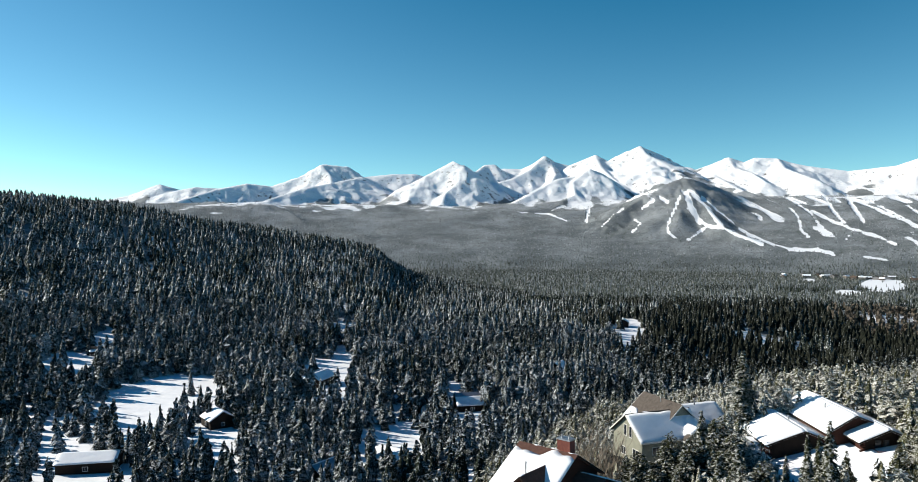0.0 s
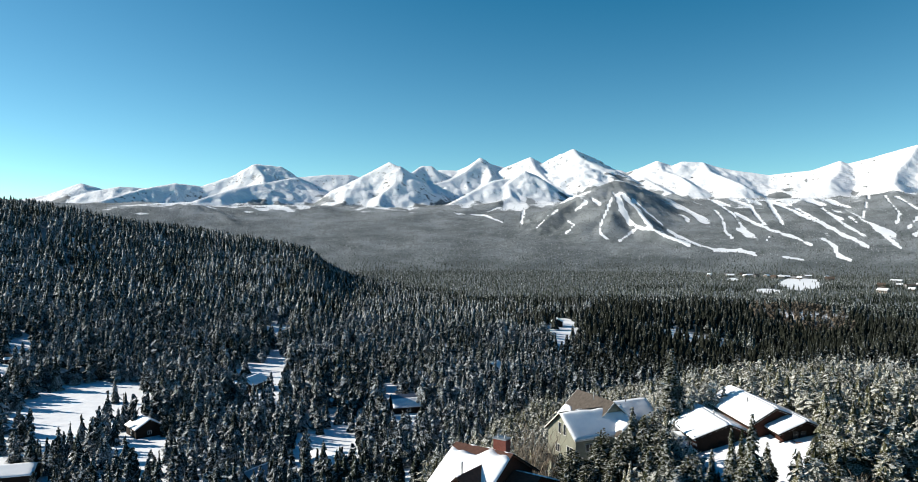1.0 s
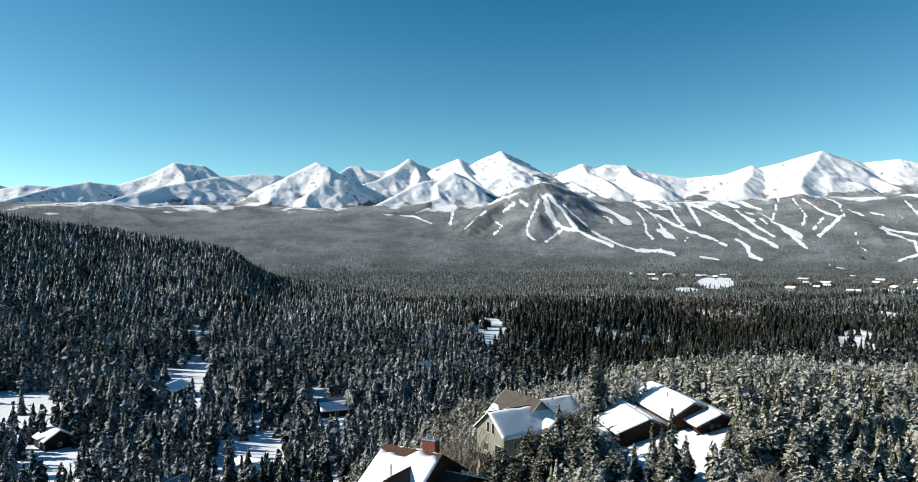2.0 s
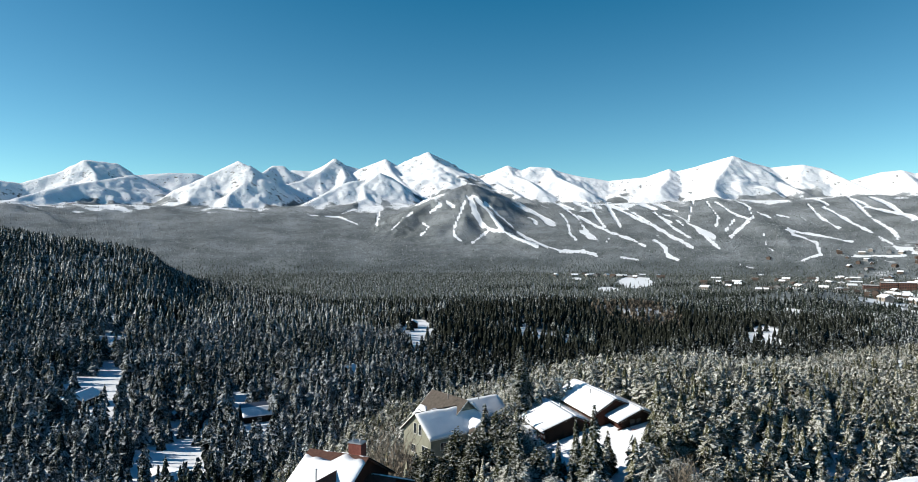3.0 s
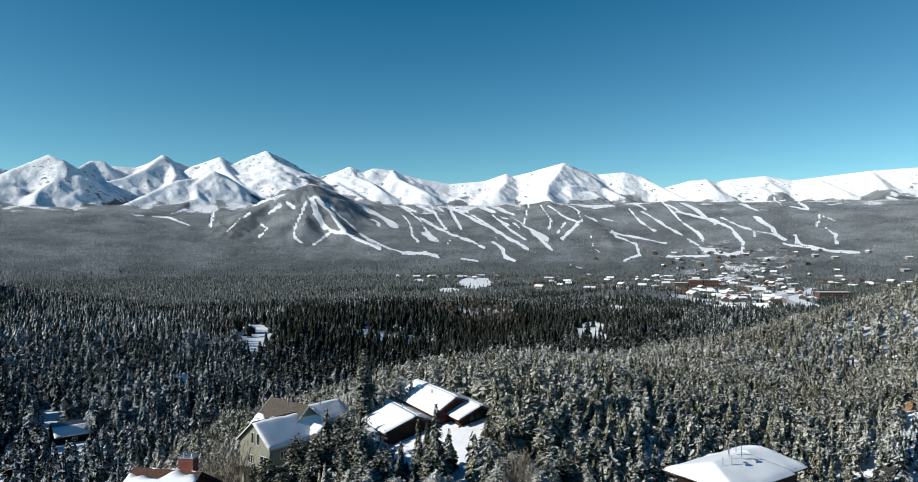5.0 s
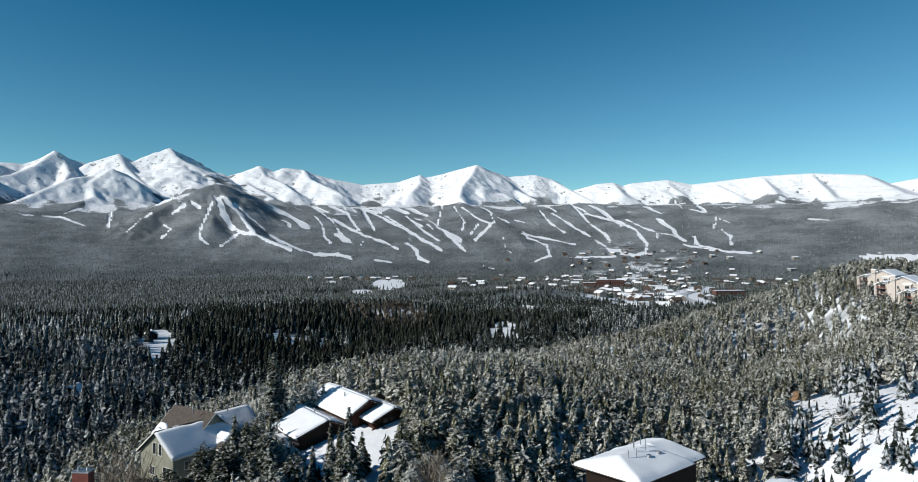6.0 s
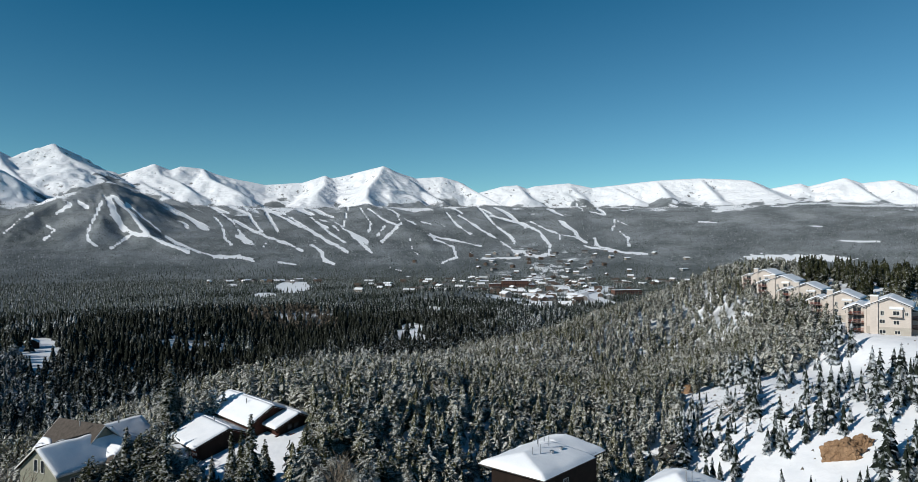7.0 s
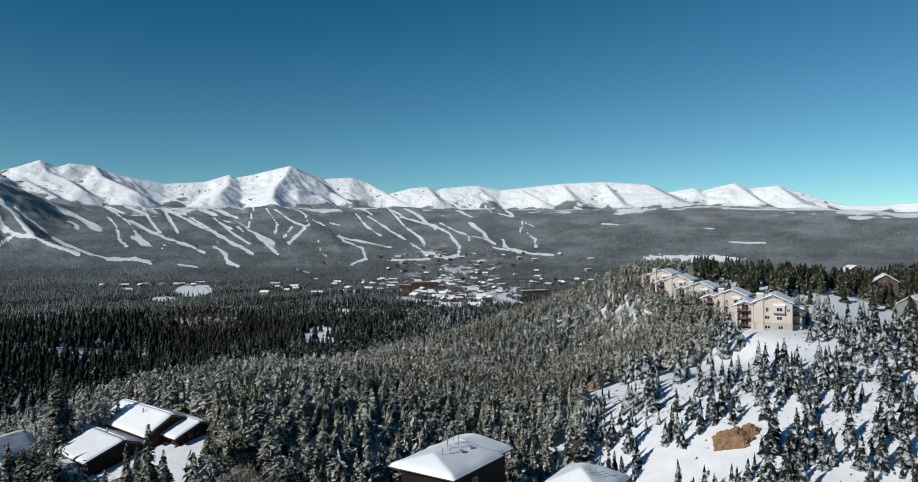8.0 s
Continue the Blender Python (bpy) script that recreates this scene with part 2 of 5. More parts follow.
MAIN_RIDGES = (
    (0.72, ((9.2, 4652, 465), (11.1, 4652, 527), (12.3, 4652, 475), (13.5, 4652, 536), (14.6, 4652, 576), (16.0, 4652, 512), (17.2, 4652, 445), (18.4, 4652, 428))),
    (0.5, ((14.6, 4652, 576), (15.1, 4540, 509), (16.4, 4392, 439), (17.7, 4206, 353))),
    (0.55, ((11.1, 4652, 523), (11.6, 4429, 419), (12.5, 4206, 334), (13.5, 4020, 262))),
    (0.66, ((18.8, 4652, 411), (20.0, 4614, 439), (21.2, 4577, 477), (22.3, 4577, 443), (23.1, 4577, 467), (24.6, 4577, 459), (25.6, 4577, 429), (26.7, 4577, 405), (29.3, 4577, 368), (32.2, 4577, 386), (34.0, 4577, 434), (34.5, 4577, 417), (36.2, 4577, 447), (38.7, 4466, 489), (39.8, 4503, 454), (41.3, 4577, 422), (43.5, 4577, 433), (44.7, 4577, 407), (46.4, 4429, 321), (48.5, 4169, 219))),
    (0.62, ((21.2, 4577, 477), (21.6, 4429, 400), (22.9, 4280, 350), (23.8, 4094, 287))),
    (0.45, ((20.0, 4614, 439), (20.2, 4354, 347), (22.2, 3946, 234))),
    (0.6, ((24.6, 4577, 459), (25.1, 4354, 380), (27.3, 4057, 283))),
    (0.6, ((34.0, 4577, 434), (34.0, 4392, 357), (33.3, 4132, 285))),
    (0.6, ((38.7, 4466, 489), (38.3, 4280, 408), (37.5, 4057, 319), (37.3, 3834, 245), (38.4, 3537, 149))),
    (0.5, ((41.3, 4577, 422), (41.6, 4354, 330), (43.5, 4132, 246))),
)
EAST_RIDGES = (
    (0.62, ((46.4, 4800, 340), (48.5, 4800, 386), (49.7, 4800, 394), (50.5, 4800, 370), (51.2, 4800, 386), (53.9, 4800, 403), (55.8, 4800, 370), (57.2, 4800, 381), (60.8, 4800, 410), (64.1, 4800, 418), (67.5, 4800, 396), (69.1, 4800, 339), (71.1, 4800, 366), (71.7, 4800, 345), (74.0, 4800, 389), (75.1, 4800, 353), (77.0, 4800, 366), (79.8, 4800, 282), (81.3, 4800, 235), (83.5, 4800, 223), (85.9, 4800, 238))),
    (0.55, ((49.7, 4800, 394), (50.6, 4540, 293))),
    (0.5, ((57.2, 4800, 381), (59.4, 4503, 269))),
    (0.5, ((60.8, 4800, 410), (62.0, 4429, 263))),
    (0.3, ((67.5, 4800, 396), (70.0, 4429, 254), (77.9, 3537, 58), (83.5, 3091, -4))),
    (0.5, ((64.1, 4800, 418), (65.5, 4466, 262))),
    (0.5, ((74.0, 4800, 389), (75.9, 4503, 249))),
    (0.45, ((77.0, 4800, 366), (78.7, 4503, 233), (82.8, 4132, 133))),
)
FRONT_HILLS = (
    (0.5, ((11.1, 2850, 12), (13.2, 3020, 103), (14.9, 3150, 165), (16.5, 3238, 222), (18.1, 3324, 262), (19.7, 3412, 237), (22.0, 3542, 180))),
    (0.42, ((17.4, 3324, 243), (17.8, 3107, 165), (17.6, 2846, 59), (17.3, 2680, -21))),
    (0.42, ((17.4, 3324, 243), (19.2, 3064, 139), (21.0, 2759, 24), (24.3, 2545, -46))),
    (0.33, ((37.3, 3498, 193), (38.9, 3194, 95), (41.8, 2933, 38), (42.8, 2555, -42))),
    (0.4, ((-19.0, 3412, 139), (-15.7, 3412, 156), (-14.0, 3281, 107), (-12.6, 3060, 46))),
)
RIDGES = WEST_RIDGES + HORN_RIDGES + MAIN_RIDGES + EAST_RIDGES + FRONT_HILLS


# crest of the wooded shoulder: bearing, distance, rise over the valley side
SHOULDER = ((82, 215, 36), (72, 320, 36), (67, 372, 34), (61, 340, 28), (54.7, 300, 22), (48.5, 255, 17), (44, 225, 11))


def mountains(x, y, r, th):
    """The far side of the valley: a long wooded apron that steepens into bare ridges."""
    s = np.clip((r - 2150) / 1350, 0, 1)
    top = 3500 * np.tan(np.radians(np.interp(th, (-40, -14, 5, 20, 35, 60, 72, 86), (2.4, 2.25, 2.4, 2.6, 2.75, 2.8, 2.8, 2.0))))
    z = np.where(r < 3500, (top + 112) * s ** 1.15 - 112, top * r / 3500)
    z = z + 46 * s * (fbm(x / 520, y / 520, 4, 5) - 0.5) + 9 * np.clip(s * 5, 0, 1) * (fbm(x / 120, y / 120, 3, 6) - 0.5)
    # gullies and ribs roughen the flanks, not the crests
    wander = 1 + 0.7 * (fbm(x / 330, y / 330, 4, 13) - 0.5)
    ribs = ridged(x / 190 + 0.5 * fbm(x / 300, y / 300, 2, 4), y / 190, 5, 15) - 0.62
    crags = ridged(x / 70, y / 70, 3, 25) - 0.62
    best = np.full(len(x), -900.0)
    for steep, crest in RIDGES:
        for (b0, r0, h0), (b1, r1, h1) in zip(crest[:-1], crest[1:]):
            near = (th > min(b0, b1) - 13) & (th < max(b0, b1) + 13) & (r > min(r0, r1) - 1100) & (r < max(r0, r1) + 900)
            if not near.any():
                continue
            d, k = to_line(x[near], y[near], plan(b0, r0), plan(b1, r1))
            d = np.hypot(d, 4) - 4
            side = d * wander[near]
            body = h0 + (h1 - h0) * k - steep * side
            relief = np.clip(d / 150, 0, 1)
            amount = 1.0 if steep > 0.42 else 0.35
            body = body + amount * (32 * relief * ribs[near] + 17 * np.clip(d / 40, 0, 1) * crags[near])
            best[near] = np.maximum(best[near], body)
    return 9.0 * np.logaddexp(z / 9.0, best / 9.0)


def height(x, y):
    shape = np.shape(x)
    x, y = np.atleast_1d(np.asarray(x, float)), np.atleast_1d(np.asarray(y, float))
    r, th = np.hypot(x, y), np.degrees(np.arctan2(x, y))
    z = np.interp(r, (0, 150, 300, 470, 700, 950, 1500, 2200), (-62, -62, -67, -70, -78, -93, -106, -112))
    # spur that carries the houses
    d, s = to_line(x, y, (-60, -200), plan(29, 175))
    z = z + (22 - 4 * s) * np.exp(-(d / 62) ** 2)
    d, s = to_line(x, y, plan(40, 130), plan(58, 190))
    z = z + 9 * np.exp(-(d / 50) ** 2)
    # wooded shoulder below the apartments, and the rise behind them
    rise = np.zeros(len(x))
    for (b0, r0, h0), (b1, r1, h1) in zip(SHOULDER[:-1], SHOULDER[1:]):
        d, s = to_line(x, y, plan(b0, r0), plan(b1, r1))
        rise = np.maximum(rise, (h0 + (h1 - h0) * s) * np.exp(-(d / 75) ** 2))
    z = z + rise
    d, s = to_line(x, y, plan(75.5, 440), plan(94, 425))
    z = z + (36 + 24 * s) * np.exp(-(d / 120) ** 2)
    z = z + 14 * knoll(x, y, 96, 140, 75) - 11 * knoll(x, y, 52.5, 106, 36) - 6 * knoll(x, y, 61, 128, 24) - 3.4 * knoll(x, y, 29, 120, 28) - 4.5 * knoll(x, y, 74.8, 196, 20)
    # terrace under the apartments
    d, s = to_line(x, y, plan(77.5, 219), plan(68.1, 335))
    w = np.exp(-(d / 23) ** 4)
    z = z * (1 - w) - (23.2 - 3.6 * s) * w
    d, s = to_line(x, y, plan(24, 430), plan(33, 720))
    z = z - 20 * np.exp(-(d / 80) ** 2)
    # dark wooded hill
    d, s = to_line(x, y, plan(-48, 980), plan(9, 1060))
    z = z + np.interp(th, (-120, -60, -45, -33, -26, -22, -18, -13.5, -8.8, -6.9, -5.7, -4, 1.7, 7), (0, 150, 150, 138, 125, 112, 102, 89, 79, 71, 54, 37, 14, 0)) * np.exp(-(d / 330) ** 2) * (1 - 0.15 * fbm(x / 160, y / 160, 3, 7))
    z = z + 22 * knoll(x, y, 44, 1080, 110) + 9 * knoll(x, y, 28, 780, 130)
    far = r > 2150
    if np.any(far):
        z = z.copy()
        z[far] = mountains(x[far], y[far], r[far], th[far])
    # small unevenness close by
    near = np.clip(1 - r / 1600, 0, 1)
    z = z + near * (3.0 * (fbm(x / 55, y / 55, 3, 31) - 0.5) + 14 * np.clip(r / 500, 0, 1) * (fbm(x / 210, y / 210, 3, 35) - 0.5))
    return (z + EYE).reshape(shape)


# the tree line by bearing, as degrees over the eye
LINE_B = (-35, -14, -5, 5, 10, 14, 16, 18, 19.5, 21.5, 24, 30, 36, 42, 48, 55, 59, 62.6, 67.3, 70, 71.8, 76, 84)
LINE_H = (2.8, 2.7, 2.85, 2.9, 2.9, 3.3, 4.3, 4.9, 4.7, 3.8, 3.4, 3.3, 3.5, 3.4, 3.4, 3.5, 3.3, 3.5, 3.2, 3.3, 3.5, 3.0, 2.3)
# pistes and cuts: half their breadth, then points as bearing and height over the eye
DOME_RUNS = (
    (4.7, (17.9, 209), (17.4, 122), (16.9, 58), (16.7, 12), (17.3, -12)),
    (12.3, (18.1, 177), (18.5, 109), (19.1, 52)),
    (6.6, (19.1, 52), (20.0, 28), (20.9, 23)),
    (7.5, (18.3, 192), (19.7, 111), (20.3, 59), (20.9, 23), (22.0, -4), (23.6, -33)),
    (3.8, (19.3, 159), (20.4, 99), (21.6, 43), (22.3, 10), (24.4, -36)),
    (4.7, (19.6, 28), (19.0, 5), (18.3, -20)),
    (8.5, (15.6, 145), (14.8, 111)),
    (7.5, (16.2, 160), (16.7, 138)),
    (4.7, (14.2, 61), (14.7, 43), (14.0, 12)),
    (5.7, (10.6, 121), (10.4, 56)),
    (3.8, (13.3, 111), (12.9, 93)),
    (2.8, (4.7, 103), (7.3, 97), (8.8, 59)),
    (2.8, (12.6, 83), (11.6, 32)),
    (3.8, (7.6, 115), (8.6, 140)),
)
BOWL_RUNS = (
    (4.7, (25.5, 113), (26.1, 65), (26.3, 13), (26.7, -6)),
    (3.8, (24.7, 196), (25.9, 137), (26.9, 86), (27.4, 38), (28.0, 10)),
    (4.7, (27.6, 187), (28.2, 111), (28.7, 66), (29.3, 28)),
    (6.6, (29.1, 189), (29.6, 111), (30.3, 46)),
    (7.5, (27.1, 25), (27.9, 1)),
    (4.7, (27.9, 63), (29.5, 20), (31.0, -4), (32.2, -32)),
    (5.7, (29.5, 152), (31.5, 87), (33.2, 36), (34.5, -6)),
    (4.7, (30.5, 142), (32.4, 69), (34.0, 13), (35.8, -38)),
    (3.8, (32.9, 112), (34.4, 38), (35.6, -2)),
    (2.8, (33.5, 105), (34.4, 86), (35.1, 49)),
    (3.8, (36.1, 41), (36.7, 5), (37.7, -38)),
    (2.8, (24.3, -32), (25.5, -46)),
    (5.7, (25.5, -48), (27.6, -50), (28.4, -63)),
    (5.7, (32.9, -11), (33.7, -34), (33.9, -62), (34.7, -74)),
    (2.8, (30.3, -67), (31.7, -76)),
    (2.8, (29.6, 13), (29.1, -22)),
)
WIDE_RUNS = (
    (3.8, (35.9, 193), (35.6, 114), (35.5, 72)),
    (3.8, (36.8, 166), (37.2, 126), (37.7, 85), (37.5, 46)),
    (3.8, (37.5, 161), (38.7, 103), (39.8, 76)),
    (6.6, (40.1, 85), (39.4, 43), (38.6, 3)),
    (3.8, (39.8, 130), (40.2, 79)),
    (3.8, (38.8, 74), (38.2, 25)),
    (2.8, (40.4, 110), (41.4, 79)),
    (3.8, (41.8, 94), (42.8, 78)),
    (3.8, (42.5, 40), (42.9, 10), (44.4, -17)),
    (5.7, (44.4, -13), (44.7, -53)),
    (4.7, (44.7, -53), (43.5, -71)),
    (2.8, (40.9, 13), (41.1, -32), (41.5, -44)),
    (2.8, (42.3, 30), (44.2, 10), (46.7, -15)),
    (4.7, (43.9, 142), (44.7, 78), (45.9, 34)),
    (4.7, (44.9, 128), (46.5, 63), (47.9, 17)),
    (2.8, (39.2, -87), (40.2, -93)),
    (2.8, (40.6, -109), (43.3, -116)),
)
EAST_RUNS = (
    (4.7, (46.4, 184), (47.8, 80), (49.2, 22), (49.5, -1)),
    (3.8, (47.6, 126), (49.0, 101), (50.1, 85)),
    (5.7, (50.1, 85), (51.5, 46), (51.9, 17), (52.4, -12), (52.3, -44)),
    (4.7, (52.3, -44), (51.4, -52), (49.5, -33), (48.3, 5)),
    (3.8, (50.8, 94), (52.1, 54), (53.2, 31), (53.2, 10)),
    (3.8, (53.2, 33), (54.5, 19), (55.3, -1)),
    (4.7, (56.0, 14), (56.1, -10)),
    (3.8, (56.1, -12), (57.2, -30), (58.6, -40), (60.1, -40)),
    (2.8, (55.2, -16), (56.8, -30)),
    (5.7, (56.3, 262), (56.2, 167), (56.8, 134)),
    (3.8, (54.5, 248), (55.0, 156)),
    (2.8, (57.1, 251), (58.2, 148), (59.0, 160)),
    (2.8, (55.6, 147), (56.6, 130)),
    (2.8, (57.6, 114), (57.5, 73), (57.3, 39)),
    (2.8, (57.8, 94), (58.6, 74)),
    (2.8, (58.0, 42), (58.5, 20)),
    (6.6, (58.6, 18), (58.7, -12)),
    (3.8, (64.0, 88), (65.3, 82)),
    (2.8, (46.7, -60), (49.9, -54)),
)
RUNS = DOME_RUNS + BOWL_RUNS + WIDE_RUNS + EAST_RUNS
# clearings: bearing, distance, half depth, half width
CLEARINGS = ((-23.1, 286, 40, 23), (-29.4, 352, 24, 13), (-27.0, 392, 28, 9), (-29.7, 222, 26, 7), (-25.3, 242, 20, 6), (-11.3, 308, 38, 13), (-9.4, 428, 34, 10), (-9.6, 343, 45, 6),
             (-5.0, 205, 28, 9), (-0.3, 290, 22, 5), (8.3, 340, 20, 5), (13.8, 530, 88, 12), (3.8, 410, 18, 3), (40.9, 570, 92, 14), (42.6, 860, 90, 16), (31.5, 1765, 265, 45), (29.3, 1430, 85, 25),
             (26.8, 1860, 70, 15), (70.8, 2500, 62, 160), (74.9, 2775, 22, 68), (72.2, 3034, 18, 25))
YARDS = ((30.4, 109, 11, 3.8), (26.4, 117, 13, 5), (81.5, 272, 52, 22), (76.5, 188, 12, 14), (83, 255, 22, 10), (51.8, 100, 22, 14), (61.5, 92, 20, 12), (15.0, 120, 14, 7), (6.5, 95, 22, 10), (-19.2, 222, 24, 7), (0.7, 245, 24, 6), (-28.7, 190, 20, 10))
ROAD_LINE = ((57.6, 1015), (56.2, 1130), (55.2, 1270), (55.1, 1390), (55.9, 1510), (56.6, 1700))
FOOTPRINTS = ((7.4, 112, 11), (16.4, 139, 12), (27.6, 140, 12), (27.4, 128, 9), (31.0, 127, 6), (25.3, 136, 8), (51.5, 118, 13), (61.5, 108, 10), (76.8, 222, 12), (74.0, 243, 12), (71.8, 268, 12), (70.2, 295, 12), (69.0, 325, 11), (77.0, 208, 9), (74.2, 230, 7))


def woods(x, y):
    """How thickly trees stand, 0 to 1."""
    x, y = np.atleast_1d(np.asarray(x, float)), np.atleast_1d(np.asarray(y, float))
    r, th = np.hypot(x, y), np.degrees(np.arctan2(x, y))
    ground = height(x, y)
    el = np.degrees(np.arctan2(ground - EYE, r))
    line = np.interp(th, LINE_B, LINE_H) + 2.3 * (fbm(x / 150, y / 150, 5, 41) - 0.5)
    w = np.where((r > 2300), np.clip((line + 1.5 * (fbm(x / 70, y / 70, 3, 43) - 0.5) - el) / 0.9, 0, 1), 1.0)
    far = np.nonzero(r > 2180)[0]
    if len(far):
        u, v = th[far] * 55, ground[far] - EYE
        fringe = 1.2 + 11 * (fbm(x[far] / 38, y[far] / 38, 3, 61) - 0.5)
        # old cuts and thin glades slant down between the pistes
        slant = noise2((u + 1.3 * v) / 34 + 1.5 * fbm(x[far] / 150, y[far] / 150, 2, 65), v / 75, 63)
        belt = np.clip((th[far] - 20) / 4, 0, 1) * np.clip((58 - th[far]) / 4, 0, 1) * np.clip((v + 30) / 40, 0, 1)
        open_run = 1 - belt * np.clip((slant - 0.8) / 0.08, 0, 1)
        for broad, *course in RUNS:
            for (b0, h0), (b1, h1) in zip(course[:-1], course[1:]):
                d, s = to_line(u, v, (b0 * 55, h0), (b1 * 55, h1))
                open_run = np.minimum(open_run, np.clip((d - broad + fringe) / 2.5, 0, 1))
        w[far] = w[far] * open_run
    w = w * np.where(r < 1500, np.clip(0.25 + 1.7 * fbm(x / 45, y / 45, 3, 51), 0, 1), 1)
    edge = 0.5 * (fbm(x / 14, y / 14, 3, 55) - 0.5)
    for bearing, distance, deep, wide in CLEARINGS + YARDS:
        b = radians(bearing)
        along, across = x * math.sin(b) + y * math.cos(b) - distance, x * math.cos(b) - y * math.sin(b)
        w = w * np.clip((np.hypot(along / deep, across / wide) + edge - 0.9) / 0.15, 0.06 if 430 < distance < 1000 else 0.035 if distance > 130 else 0.0, 1)
    for bearing, distance, radius in FOOTPRINTS:
        cx, cy = plan(bearing, distance)
        w = w * (np.hypot(x - cx, y - cy) > radius)
    # open bank with scattered young trees
    limit = np.interp(th, (60.5, 61.5, 63, 71, 74, 78, 90), (60, 120, 178, 196, 192, 240, 300))
    w = np.where((r < limit) & (th > 60.5), w * np.clip(2.9 * fbm(x / 16, y / 16, 3, 57) - 0.98 + 0.5 * np.clip((th - 74) / 6, 0, 1) + 0.4 * np.clip((68 - th) / 4, 0, 1) * np.clip((165 - r) / 20, 0, 1), 0.05, 0.9), w)
    for p, q in zip(ROAD_LINE[:-1], ROAD_LINE[1:]):
        d, s = to_line(x, y, plan(*p), plan(*q))
        w = w * np.where(r > 850, np.clip((d - 26) / 10, 0.1, 1), 1)
    # the town in the valley
    d, s = to_line(x, y, plan(51.5, 1000), plan(52, 2600))
    w = w * np.where(r > 850, 1 - (0.9 - 0.45 * s) * np.exp(-(d / (80 + 170 * s)) ** 4) * (fbm(x / 55, y / 55, 3, 58) > 0.5 + 0.06 * s), 1)
    return w


# land-end


def on_bank(X, Y):
    b, r = np.degrees(np.arctan2(X, Y)), np.hypot(X, Y)
    return (b > 60.5) & (r < np.interp(b, (60.5, 61.5, 63, 71, 78, 90), (60, 120, 178, 196, 240, 300)))


def build_ground():
    inner = np.arange(-38, 91.01, 0.15)
    outer = np.arange(92.5, 321, 2.5)
    th = np.radians(np.concatenate([inner, outer]))
    rs = np.concatenate([np.linspace(2, 60, 12), np.arange(64, 300, 4.0), np.geomspace(300, 2150, 100), np.arange(2168, 4960, 15.0), [4990, 5100]])
    T, R = np.meshgrid(th, rs)
    X, Y = (R * np.sin(T)).ravel(), (R * np.cos(T)).ravel()
    Z = height(X, Y)
    nt, nr = len(th), len(rs)
    i, j = np.meshgrid(np.arange(nt), np.arange(nr - 1))
    a, b = j * nt + i, j * nt + (i + 1) % nt
    quads = np.stack([a, b, b + nt, a + nt], -1).reshape(-1, 4)[:, ::-1]
    centre = len(X)
    tris = np.stack([np.arange(nt), (np.arange(nt) + 1) % nt, np.full(nt, centre)], -1)
    X, Y, Z = np.append(X, 0), np.append(Y, 0), np.append(Z, height(0, 0))
    me = bpy.data.meshes.new("ground")
    me.vertices.add(len(X))
    me.vertices.foreach_set("co", np.stack([X, Y, Z], -1).ravel())
    loops = np.concatenate([quads.ravel(), tris[:, ::1].ravel()])
    sizes = np.concatenate([np.full(len(quads), 4), np.full(len(tris), 3)])
    me.loops.add(len(loops))
    me.loops.foreach_set("vertex_index", loops)
    me.polygons.add(len(sizes))
    me.polygons.foreach_set("loop_start", np.concatenate([[0], np.cumsum(sizes)[:-1]]))
    me.polygons.foreach_set("use_smooth", np.ones(len(sizes), bool))
    me.update(calc_edges=True)
    r = np.hypot(X, Y)
    # close by, the dark wooded colour paints the shade between trees onto the snow
    cover = woods(X, Y) * np.clip(0.75 + (r - 700) / 1400, 0, 1) * ~on_bank(X, Y)
    me.attributes.new("woods", "FLOAT", "POINT").data.foreach_set("value", cover.astype(np.float32))
    # steep ground above the trees is blown bare in places
    dz = np.abs(height(X + 12, Y) - Z) / 12 + np.abs(height(X, Y + 12) - Z) / 12
    bare = 0.44 * np.clip((dz - 0.7) / 0.5, 0, 1) * np.clip((r - 3300) / 300, 0, 1)
    me.attributes.new("alpine", "FLOAT", "POINT").data.foreach_set("value", (np.clip((r - 2900) / 500, 0, 1) * (1 - np.clip(cover, 0, 1))).astype(np.float32))
    me.attributes.new("rock", "FLOAT", "POINT").data.foreach_set("value", bare.astype(np.float32))
    b = np.degrees(np.arctan2(X, Y))
    bank = np.clip((b - 59) / 3, 0, 1) * np.clip((245 - r) / 25, 0, 1) * (0.12 + 0.75 * np.clip(2.4 * (fbm(X / 22, Y / 22, 3, 77) - 0.42), 0, 1))
    me.attributes.new("scrub", "FLOAT", "POINT").data.foreach_set("value", bank.astype(np.float32))
    me.materials.append(GROUND)
    return tagged(new("ground", me), "snow-covered mountain valley ground with bare rocky summits", "ground", kind="structure")


def mesh_from(name, verts, faces, mats, face_mat=None):
    me = bpy.data.meshes.new(name)
    n = faces.shape[1]
    me.vertices.add(len(verts))
    me.vertices.foreach_set("co", verts.astype(np.float32).ravel())
    me.loops.add(faces.size)
    me.loops.foreach_set("vertex_index", faces.ravel().astype(np.int32))
    me.polygons.add(len(faces))
    me.polygons.foreach_set("loop_start", np.arange(len(faces)) * n)
    for m in mats:
        me.materials.append(m)
    if face_mat is not None:
        me.polygons.foreach_set("material_index", face_mat.astype(np.int32))
    me.update(calc_edges=True)
    return me


